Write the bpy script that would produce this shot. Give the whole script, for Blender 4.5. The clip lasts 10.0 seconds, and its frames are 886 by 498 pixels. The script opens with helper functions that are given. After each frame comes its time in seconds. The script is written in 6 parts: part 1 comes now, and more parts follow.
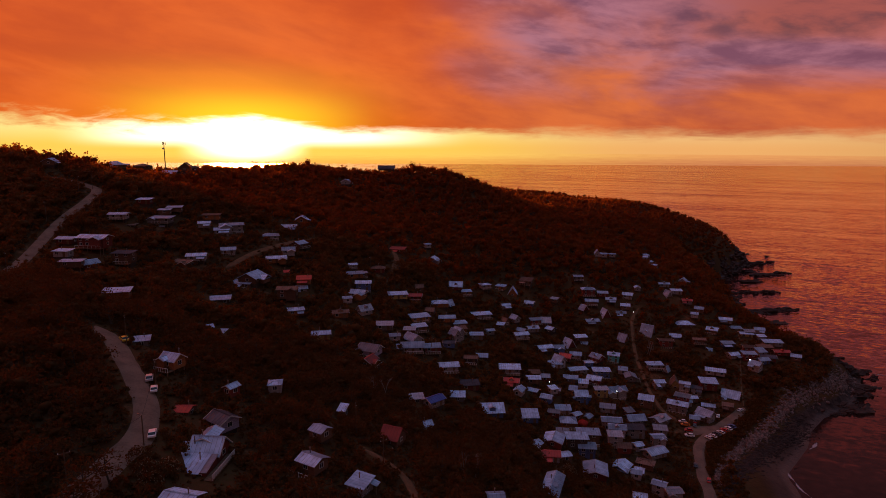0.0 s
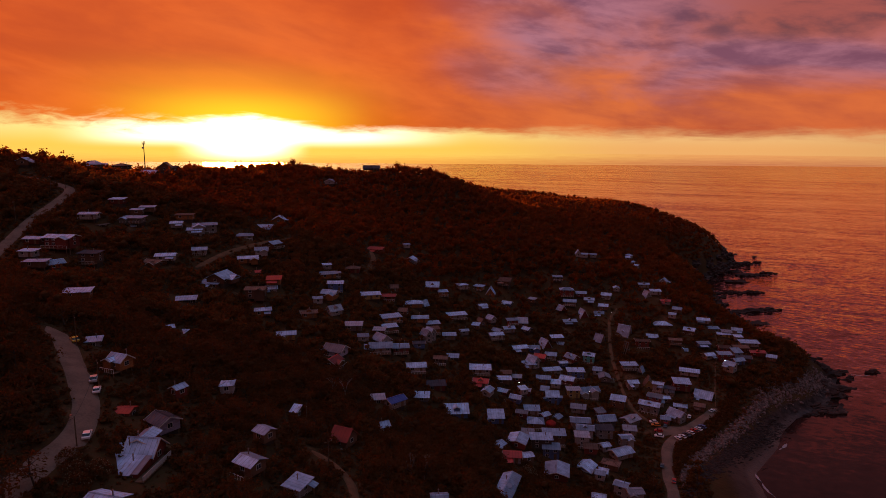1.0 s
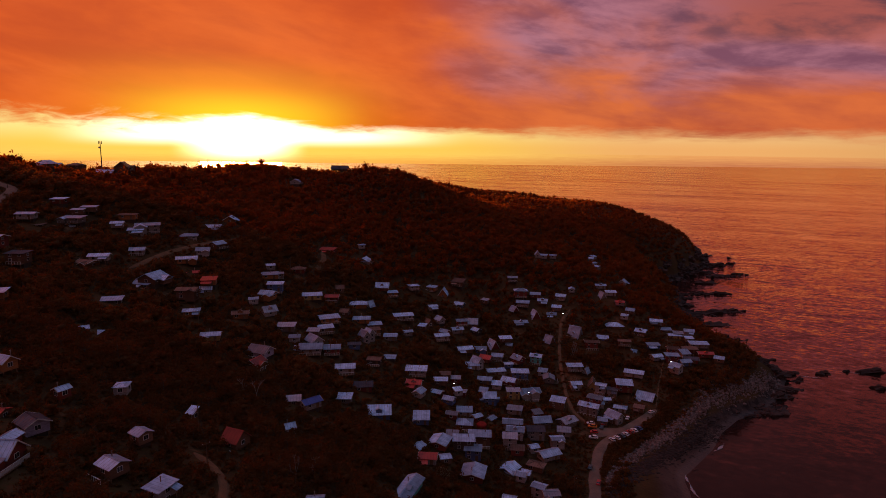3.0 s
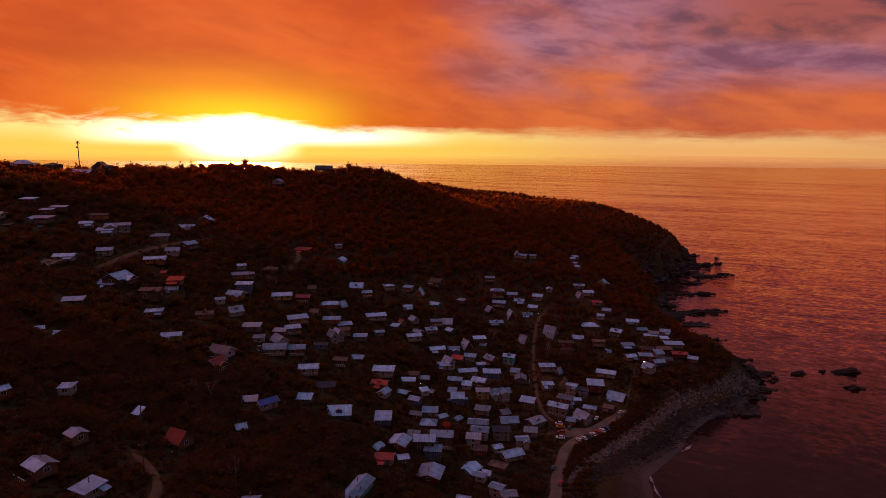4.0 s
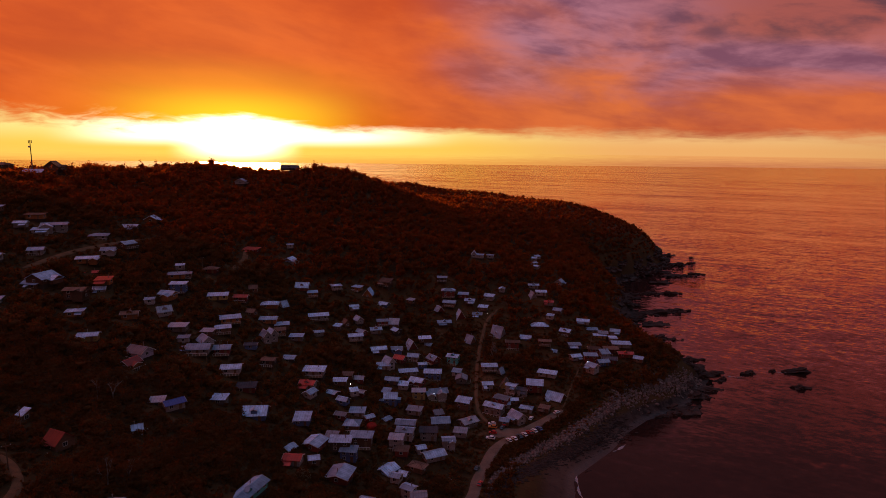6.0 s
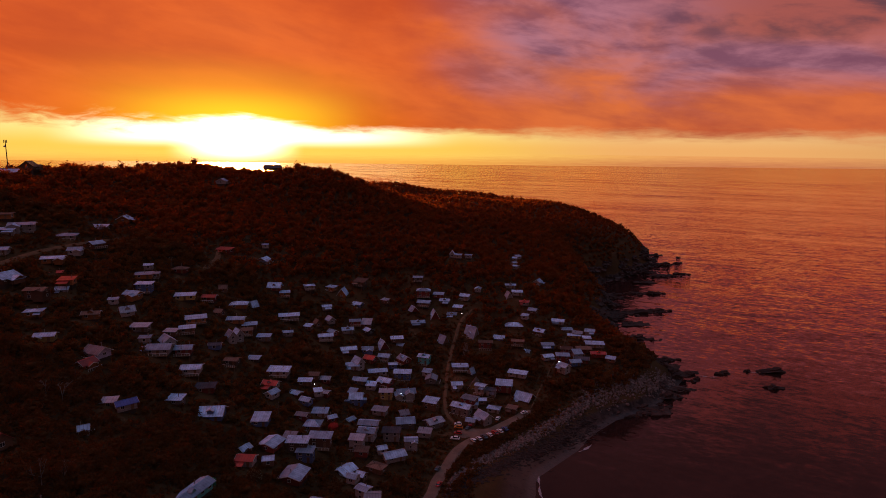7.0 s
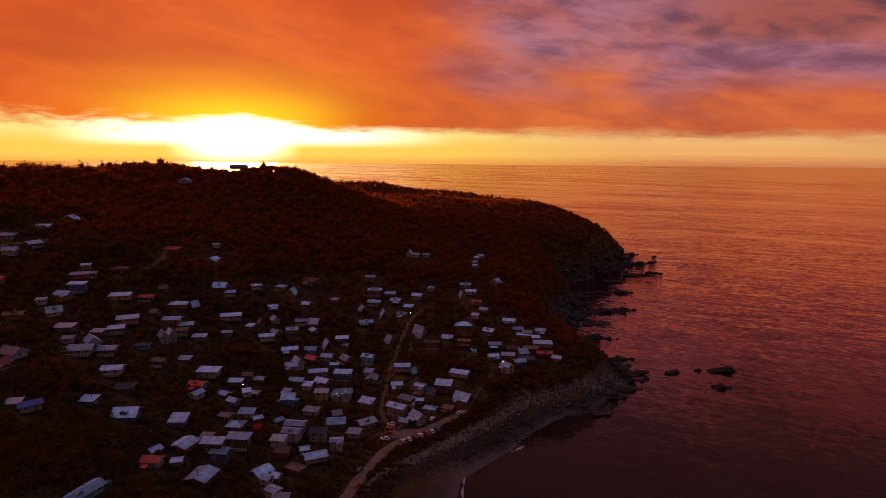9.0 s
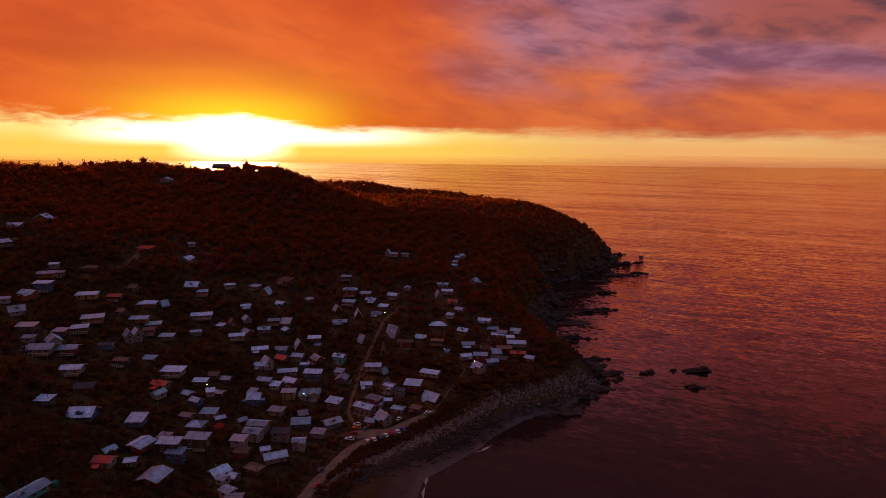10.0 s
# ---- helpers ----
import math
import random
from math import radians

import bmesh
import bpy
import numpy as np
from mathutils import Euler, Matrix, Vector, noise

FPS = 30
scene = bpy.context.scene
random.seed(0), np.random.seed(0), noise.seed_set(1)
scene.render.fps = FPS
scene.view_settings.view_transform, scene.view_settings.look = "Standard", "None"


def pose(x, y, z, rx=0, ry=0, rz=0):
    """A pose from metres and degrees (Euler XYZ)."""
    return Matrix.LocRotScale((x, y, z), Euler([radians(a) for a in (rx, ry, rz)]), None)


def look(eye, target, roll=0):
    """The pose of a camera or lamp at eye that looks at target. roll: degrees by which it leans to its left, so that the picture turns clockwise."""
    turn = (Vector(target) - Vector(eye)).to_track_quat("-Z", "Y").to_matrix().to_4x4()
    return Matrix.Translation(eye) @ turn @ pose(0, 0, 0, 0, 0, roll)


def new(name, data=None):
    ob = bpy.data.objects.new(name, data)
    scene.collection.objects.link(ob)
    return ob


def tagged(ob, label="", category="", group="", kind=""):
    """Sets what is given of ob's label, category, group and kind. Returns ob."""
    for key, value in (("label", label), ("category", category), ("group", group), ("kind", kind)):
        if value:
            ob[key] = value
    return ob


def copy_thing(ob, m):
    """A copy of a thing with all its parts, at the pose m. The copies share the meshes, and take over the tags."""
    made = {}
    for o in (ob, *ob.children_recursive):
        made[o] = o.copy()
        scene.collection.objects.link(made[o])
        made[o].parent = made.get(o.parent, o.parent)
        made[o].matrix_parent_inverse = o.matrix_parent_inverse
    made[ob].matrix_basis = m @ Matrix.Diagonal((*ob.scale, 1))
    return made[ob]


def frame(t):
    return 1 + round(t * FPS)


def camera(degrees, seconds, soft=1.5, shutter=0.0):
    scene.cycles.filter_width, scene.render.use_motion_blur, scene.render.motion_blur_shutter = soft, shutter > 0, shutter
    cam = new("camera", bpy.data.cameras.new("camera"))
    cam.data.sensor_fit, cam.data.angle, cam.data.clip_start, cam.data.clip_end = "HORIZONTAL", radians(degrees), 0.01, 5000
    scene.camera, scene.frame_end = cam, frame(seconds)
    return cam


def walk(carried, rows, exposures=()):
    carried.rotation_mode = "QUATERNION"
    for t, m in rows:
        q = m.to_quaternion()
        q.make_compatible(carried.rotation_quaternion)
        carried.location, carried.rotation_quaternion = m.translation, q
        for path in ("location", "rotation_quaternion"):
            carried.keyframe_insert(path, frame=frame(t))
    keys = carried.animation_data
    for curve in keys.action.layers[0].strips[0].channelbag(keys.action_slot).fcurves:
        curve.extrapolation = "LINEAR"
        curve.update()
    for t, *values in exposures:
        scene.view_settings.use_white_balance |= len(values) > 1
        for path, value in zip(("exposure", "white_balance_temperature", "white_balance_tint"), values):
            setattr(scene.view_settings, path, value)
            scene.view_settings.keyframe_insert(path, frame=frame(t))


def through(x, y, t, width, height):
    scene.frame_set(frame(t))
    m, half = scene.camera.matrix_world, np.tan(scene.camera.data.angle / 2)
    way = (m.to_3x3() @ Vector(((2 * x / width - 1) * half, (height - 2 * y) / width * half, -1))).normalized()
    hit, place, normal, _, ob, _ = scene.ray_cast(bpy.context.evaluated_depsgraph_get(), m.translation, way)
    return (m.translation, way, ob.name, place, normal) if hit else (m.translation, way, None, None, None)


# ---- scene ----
cam = camera(72.0, 10.0, soft=0.5)
PATH = [
    (0, (-1.218, -0.234, 123.423), (-1.17, 1.739, 123.099), 0.3),
    (0.5, (4.435, -0.402, 123.631), (4.486, 1.571, 123.306), 0.4),
    (1, (10.338, -0.293, 123.718), (10.393, 1.68, 123.393), 0.4),
    (1.5, (16.429, -0.363, 123.915), (16.488, 1.609, 123.59), 0.5),
    (2, (22.829, -0.453, 124.156), (22.89, 1.519, 123.83), 0.6),
    (2.5, (29.426, -0.667, 124.217), (29.489, 1.305, 123.892), 0.6),
    (4, (49.444, -0.656, 124.237), (49.512, 1.316, 123.913), 0.6),
    (4.5, (56.4, -0.49, 124.111), (56.47, 1.483, 123.787), 0.6),
    (5, (63.441, -0.434, 124.094), (63.513, 1.539, 123.771), 0.6),
    (5.5, (70.491, -0.407, 124.111), (70.564, 1.565, 123.787), 0.6),
    (7, (91.81, -0.124, 123.922), (91.888, 1.848, 123.599), 0.6),
    (7.5, (98.89, 0.241, 123.761), (98.969, 2.213, 123.437), 0.6),
    (8, (106.093, 0.286, 123.717), (106.173, 2.258, 123.393), 0.6),
    (8.5, (113.26, 0.517, 123.603), (113.34, 2.489, 123.279), 0.5),
    (9, (120.214, 0.557, 123.6), (120.295, 2.529, 123.276), 0.5),
    (9.5, (126.961, 0.818, 123.438), (127.046, 2.79, 123.114), 0.6),
    (10, (133.915, 0.997, 123.303), (134.0, 2.969, 122.979), 0.6),
]
walk(cam, [(t, look(eye, target, roll)) for t, eye, target, roll in PATH])

# ---- world: sunset sky under a cloud deck ----
SUN_AZ, SUN_EL = -16.3, 2.7          # degrees, from +y towards +x, and above the horizon
world = bpy.data.worlds.new("sunset_sky")
scene.world = world
world.use_nodes = True


class Graph:
    """Short hand for node trees."""

    def __init__(self, tree):
        self.tree = tree
        tree.nodes.clear()

    def node(self, kind, **settings):
        n = self.tree.nodes.new(kind)
        for key, value in settings.items():
            setattr(n, key, value)
        return n

    def link(self, value, socket):
        if isinstance(value, bpy.types.NodeSocket):
            self.tree.links.new(value, socket)
        elif value is not None:
            if socket.type == "RGBA" and len(value) == 3:
                value = (*value, 1)
            socket.default_value = value

    def math(self, op, a, b=None, c=None, clamp=False):
        n = self.node("ShaderNodeMath", operation=op, use_clamp=clamp)
        for s, v in zip(n.inputs, (a, b, c)):
            self.link(v, s)
        return n.outputs[0]

    def ramp(self, value, a, b, lo=0.0, hi=1.0):
        n = self.node("ShaderNodeMapRange", interpolation_type="SMOOTHSTEP")
        for s, v in zip(n.inputs, (value, a, b, lo, hi)):
            self.link(v, s)
        return n.outputs[0]

    def mix(self, f, a, b, mode="MIX"):
        n = self.node("ShaderNodeMix", data_type="RGBA", blend_type=mode)
        n.clamp_factor = True
        self.link(f, n.inputs[0])
        self.link(a, n.inputs[6])
        self.link(b, n.inputs[7])
        return n.outputs[2]

    def noise(self, vector, scale, detail=4, rough=0.55, warp=0.0):
        n = self.node("ShaderNodeTexNoise")
        self.link(vector, n.inputs["Vector"])
        n.inputs["Scale"].default_value, n.inputs["Detail"].default_value = scale, detail
        n.inputs["Roughness"].default_value, n.inputs["Distortion"].default_value = rough, warp
        return n.outputs["Fac"]

    def xyz(self, x, y, z):
        n = self.node("ShaderNodeCombineXYZ")
        for s, v in zip(n.inputs, (x, y, z)):
            self.link(v, s)
        return n.outputs[0]

    def split(self, v):
        n = self.node("ShaderNodeSeparateXYZ")
        self.link(v, n.inputs[0])
        return n.outputs


def sky_nodes():
    g = Graph(world.node_tree)
    d = g.split(g.node("ShaderNodeTexCoord").outputs["Generated"])
    el = g.math("MULTIPLY", g.math("ARCSINE", d[2]), 180 / math.pi)
    az = g.math("MULTIPLY", g.math("ARCTAN2", d[0], d[1]), 180 / math.pi)
    off = g.math("ABSOLUTE", g.math("SUBTRACT", az, SUN_AZ))
    up = g.math("MAXIMUM", d[2], 0.0)
    flat = g.math("ADD", up, 0.17)
    px, py = g.math("DIVIDE", d[0], flat), g.math("DIVIDE", d[1], flat)
    big = g.noise(g.xyz(px, g.math("MULTIPLY", py, 0.9), 5.0), 1.25, 5, 0.5, 0.5)
    puff = g.noise(g.xyz(px, py, 11.0), 4.2, 6, 0.58, 0.25)
    drift = g.math("MULTIPLY_ADD", az, 0.13, el)          # bands lean a little, down to the right
    soft = g.noise(g.xyz(g.math("MULTIPLY", az, 0.055), g.math("MULTIPLY", drift, 0.17), 3.7), 1.0, 5, 0.52, 0.55)
    fold = g.noise(g.xyz(g.math("MULTIPLY", az, 0.13), g.math("MULTIPLY", drift, 0.42), 6.1), 1.0, 6, 0.58, 0.25)
    wisp = g.noise(g.xyz(g.math("MULTIPLY", az, 0.16), g.math("MULTIPLY", el, 1.1), 1.3), 1.0, 6, 0.6, 0.4)
    # cloud deck: orange over the sun's side, lilac and purple away from it
    tone = g.math("ADD", g.math("MULTIPLY", soft, 0.6), g.math("MULTIPLY", fold, 0.4))
    orange = g.mix(g.ramp(tone, 0.36, 0.66), (0.54, 0.052, 0.006), (0.76, 0.098, 0.008))
    salmon = g.mix(g.ramp(tone, 0.38, 0.62), (0.44, 0.074, 0.038), (0.70, 0.142, 0.040))
    lilac = g.mix(g.ramp(g.math("ADD", g.math("MULTIPLY", fold, 0.72), g.math("MULTIPLY", puff, 0.28)), 0.38, 0.60), (0.170, 0.060, 0.118), (0.40, 0.156, 0.222))
    murk = g.mix(g.ramp(fold, 0.38, 0.60), (0.125, 0.042, 0.058), (0.36, 0.082, 0.070))
    side = g.math("ADD", g.ramp(az, -8.0, 17.0), g.math("MULTIPLY", g.math("SUBTRACT", soft, 0.5), 0.8), clamp=True)
    cloud = g.mix(side, orange, salmon)
    cool_patch = g.math("ADD", g.math("MULTIPLY", g.ramp(az, -3.0, 11.0), g.ramp(el, 3.4, 8.0)), g.math("MULTIPLY", g.math("SUBTRACT", soft, 0.50), -3.0))
    cool_patch = g.math("MULTIPLY", cool_patch, g.math("MULTIPLY", g.ramp(az, -3.0, 8.0), g.ramp(el, g.ramp(az, 8.0, 24.0, 2.8, 1.9), g.ramp(az, 8.0, 24.0, 5.6, 4.0))), clamp=True)
    cloud = g.mix(g.math("MULTIPLY", cool_patch, 0.9), cloud, lilac)
    cloud = g.mix(g.math("MULTIPLY", g.ramp(az, 15.0, 31.0), g.ramp(g.math("MULTIPLY_ADD", soft, 4.0, el), 9.5, 12.5)), cloud, murk)
    # warm glow in the deck above the sun
    cloud = g.mix(g.math("MULTIPLY", g.ramp(off, 0.0, 17.0, 0.95, 0.0), g.ramp(el, 3.0, 8.5, 1.0, 0.0)), cloud, (0.90, 0.30, 0.004))
    cloud = g.mix(g.math("MULTIPLY", g.ramp(off, 0.0, 12.0, 0.95, 0.0), g.ramp(el, 2.6, 5.4, 1.0, 0.0)), cloud, (0.92, 0.62, 0.010))
    # the deck goes on out of view: red-orange on the sun's side, brightened to redden the foliage, dull mauve over the
    # sea, cool dusk grey overhead
    deck = g.mix(g.ramp(tone, 0.36, 0.66), DECK_FILL_A, DECK_FILL_B)
    deck = g.mix(g.ramp(az, -34.0, -12.0), deck, g.mix(g.ramp(big, 0.35, 0.65), (0.056, 0.029, 0.038), (0.096, 0.041, 0.048)))
    cloud = g.mix(g.ramp(el, 13.0, 18.0), cloud, deck)
    cool = g.mix(g.ramp(big, 0.3, 0.7), COOL_A, COOL_B)
    cloud = g.mix(g.math("MAXIMUM", g.ramp(el, g.ramp(az, -14.0, 14.0, 42.0, 31.0), g.ramp(az, -14.0, 14.0, 62.0, 50.0)), g.math("MULTIPLY", g.ramp(off, 60.0, 100.0), g.ramp(el, 26.0, 56.0))), cloud, cool)
    dark = g.math("MULTIPLY", g.ramp(off, 50.0, 100.0), g.ramp(el, 14.0, 58.0, 1.0, 0.0))
    cloud = g.mix(dark, cloud, DARK)
    # clear strip under the deck
    clear = g.mix(g.ramp(off, 14.0, 38.0), g.mix(g.ramp(el, 0.0, 2.0), (0.95, 0.60, 0.09), (0.95, 0.80, 0.28)), g.mix(g.ramp(el, 0.0, 1.4), (0.86, 0.42, 0.14), (0.86, 0.50, 0.20)))
    clear = g.mix(g.ramp(off, 42.0, 95.0), clear, DARK)
    burn = g.math("MULTIPLY", g.ramp(off, 6.0, g.ramp(az, -18.0, -14.0, 15.0, 21.0), 1.0, 0.0), g.ramp(g.math("ABSOLUTE", g.math("SUBTRACT", el, 1.5)), 0.5, 1.7, 1.0, 0.0))
    clear = g.mix(burn, clear, (2.0, 1.75, 1.3))
    clear = g.mix(g.math("MULTIPLY", g.ramp(off, 0.0, 6.0, 1.0, 0.0), g.ramp(el, -1.0, 3.6, 1.0, 0.6)), clear, (6.0, 4.6, 2.8))
    brim = g.math("ADD", g.ramp(off, 0.0, 9.0, 2.45, 1.55), g.ramp(az, 0.0, 26.0, 0.0, -0.45))
    brim = g.math("ADD", brim, g.ramp(az, -36.0, -27.0, 0.1, -0.1))
    brim = g.math("ADD", brim, g.math("MULTIPLY", g.math("SUBTRACT", wisp, 0.5), 1.8))
    ragged = g.noise(g.xyz(g.math("MULTIPLY", az, 0.42), g.math("MULTIPLY", el, 1.5), 8.3), 1.0, 7, 0.62, 0.5)
    brim = g.math("ADD", brim, g.math("MULTIPLY", g.math("SUBTRACT", ragged, 0.5), g.ramp(az, -27.0, -17.0, 3.0, 0.6)))
    lid = g.ramp(g.math("SUBTRACT", el, brim), -0.5, g.math("ADD", g.ramp(az, -26.0, -18.0, 1.5, 0.7), g.ramp(az, 0.0, 14.0, 0.0, 0.35)))
    sky = g.mix(lid, clear, cloud)
    # far sea under the horizon, painted into the backdrop with its sunset reflection
    swell = g.noise(g.xyz(g.math("MULTIPLY", az, 0.5), g.math("MULTIPLY", el, 9.0), 0.0), 1.0, 6, 0.65)
    sea_a = g.mix(g.ramp(off, 14.0, 44.0), (0.98, 0.62, 0.12), (0.82, 0.35, 0.115))
    sea_b = g.mix(g.ramp(off, 14.0, 44.0), (0.88, 0.40, 0.075), (0.60, 0.20, 0.080))
    sea = g.mix(g.math("ADD", g.ramp(el, -1.35, -0.35, 1.0, 0.0), g.math("MULTIPLY", g.math("SUBTRACT", swell, 0.5), 1.2), clamp=True), sea_a, sea_b)
    sea = g.mix(g.ramp(off, 42.0, 95.0), sea, DARK)
    sky = g.mix(g.ramp(el, g.ramp(off, 10.0, 30.0, -1.7, -0.42), g.ramp(off, 10.0, 30.0, 0.7, -0.34)), sea, sky)
    # physical sky, dim at sunset, behind the clouds
    air = g.node("ShaderNodeTexSky", sky_type="NISHITA", sun_disc=False)
    air.sun_elevation, air.sun_rotation = radians(SUN_EL), radians(SUN_AZ)
    total = g.node("ShaderNodeMix", data_type="RGBA", blend_type="ADD")
    total.inputs[0].default_value = 0.006
    g.link(sky, total.inputs[6])
    g.link(air.outputs[0], total.inputs[7])
    back = g.node("ShaderNodeBackground")
    g.link(total.outputs[2], back.inputs[0])
    back.inputs[1].default_value = 1.0
    g.tree.links.new(back.outputs[0], g.node("ShaderNodeOutputWorld").inputs[0])


COOL_A, COOL_B, DARK = (0.140, 0.185, 0.330), (0.228, 0.290, 0.480), (0.136, 0.064, 0.070)
DECK_FILL_A, DECK_FILL_B = (1.05, 0.105, 0.010), (1.45, 0.185, 0.016)
sky_nodes()
sun = new("sun", bpy.data.lights.new("sun", "SUN"))
sun.data.energy, sun.data.angle, sun.data.color = 5.0, radians(7.0), (1.0, 0.36, 0.08)
toward = Vector((math.sin(radians(SUN_AZ)), math.cos(radians(SUN_AZ)), math.tan(radians(SUN_EL))))
sun.matrix_world = look((0, 0, 300), Vector((0, 0, 300)) - toward)


# ---- materials ----
def material(name, rough=0.8, metal=0.0):
    m = bpy.data.materials.new(name)
    m.use_nodes = True
    g = Graph(m.node_tree)
    b = g.node("ShaderNodeBsdfPrincipled")
    b.inputs["Roughness"].default_value, b.inputs["Metallic"].default_value = rough, metal
    b.inputs["Specular IOR Level"].default_value = 0.5 if rough < 0.6 else 0.12
    g.tree.links.new(b.outputs[0], g.node("ShaderNodeOutputMaterial").inputs[0])
    return m, g, b


def bump(g, b, height, strength, distance):
    n = g.node("ShaderNodeBump")
    n.inputs["Strength"].default_value, n.inputs["Distance"].default_value = strength, distance
    g.link(height, n.inputs["Height"])
    g.tree.links.new(n.outputs[0], b.inputs["Normal"])


def speckled(name, a, b_, scale, rough=0.85, relief=0.3, depth=0.02, random=0.25, metal=0.0):
    """Two colours in coarse and fine patches, each object a little lighter or darker."""
    m, g, b = material(name, rough, metal)
    at = g.node("ShaderNodeTexCoord").outputs["Object"]
    n1, n2 = g.noise(at, scale, 5), g.noise(at, scale * 9, 4)
    c = g.mix(g.ramp(g.math("ADD", g.math("MULTIPLY", n1, 0.65), g.math("MULTIPLY", n2, 0.35)), 0.36, 0.64), a, b_)
    own = g.node("ShaderNodeObjectInfo").outputs["Random"]
    v = g.math("ADD", g.math("MULTIPLY", own, 2 * random), 1 - random)
    g.link(g.mix(1.0, c, g.xyz(v, v, v), "MULTIPLY"), b.inputs["Base Color"])
    bump(g, b, n2, relief, depth)
    return m


def sheet_metal(name, a, b_, metal=0.0, rough=0.55):
    """Corrugated roofing with laps, dull patches and streaks of rust."""
    m, g, b = material(name, rough, metal)
    at = g.split(g.node("ShaderNodeTexCoord").outputs["Object"])
    v = g.xyz(at[0], at[1], at[2])
    rust = g.noise(g.xyz(g.math("MULTIPLY", at[0], 2.2), g.math("MULTIPLY", at[1], 0.35), at[2]), 0.9, 6)
    own = g.node("ShaderNodeObjectInfo").outputs["Random"]
    c = g.mix(g.ramp(g.noise(v, 0.45, 5), 0.35, 0.65), a, b_)
    lap = g.math("FRACT", g.math("MULTIPLY", at[0], 1.11))
    c = g.mix(g.ramp(lap, 0.0, 0.16, 0.8, 0.0), c, tuple(0.42 * k for k in b_))
    c = g.mix(g.math("MULTIPLY", g.ramp(g.math("ADD", rust, g.math("MULTIPLY", own, 0.16)), 0.70, 0.84), 0.6), c, (0.17, 0.075, 0.035))
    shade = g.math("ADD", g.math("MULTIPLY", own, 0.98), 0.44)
    g.link(g.mix(1.0, c, g.xyz(shade, shade, shade), "MULTIPLY"), b.inputs["Base Color"])
    wave = g.math("SINE", g.math("MULTIPLY", at[0], 42.0))
    bump(g, b, wave, 0.35, 0.02)
    return m


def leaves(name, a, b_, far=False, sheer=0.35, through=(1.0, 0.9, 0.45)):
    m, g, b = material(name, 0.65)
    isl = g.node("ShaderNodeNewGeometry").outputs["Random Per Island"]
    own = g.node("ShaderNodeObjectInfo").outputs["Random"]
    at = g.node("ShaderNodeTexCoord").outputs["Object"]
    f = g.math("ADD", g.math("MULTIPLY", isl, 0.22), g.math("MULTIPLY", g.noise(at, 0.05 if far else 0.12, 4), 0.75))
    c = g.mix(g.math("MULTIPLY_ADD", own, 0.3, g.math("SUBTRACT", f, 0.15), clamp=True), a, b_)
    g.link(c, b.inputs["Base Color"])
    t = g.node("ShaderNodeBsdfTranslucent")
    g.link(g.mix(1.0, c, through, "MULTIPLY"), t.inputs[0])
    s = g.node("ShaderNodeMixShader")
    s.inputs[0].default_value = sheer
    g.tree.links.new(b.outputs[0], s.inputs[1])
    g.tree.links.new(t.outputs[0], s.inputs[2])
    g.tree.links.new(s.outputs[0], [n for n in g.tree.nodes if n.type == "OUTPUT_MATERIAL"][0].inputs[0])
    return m


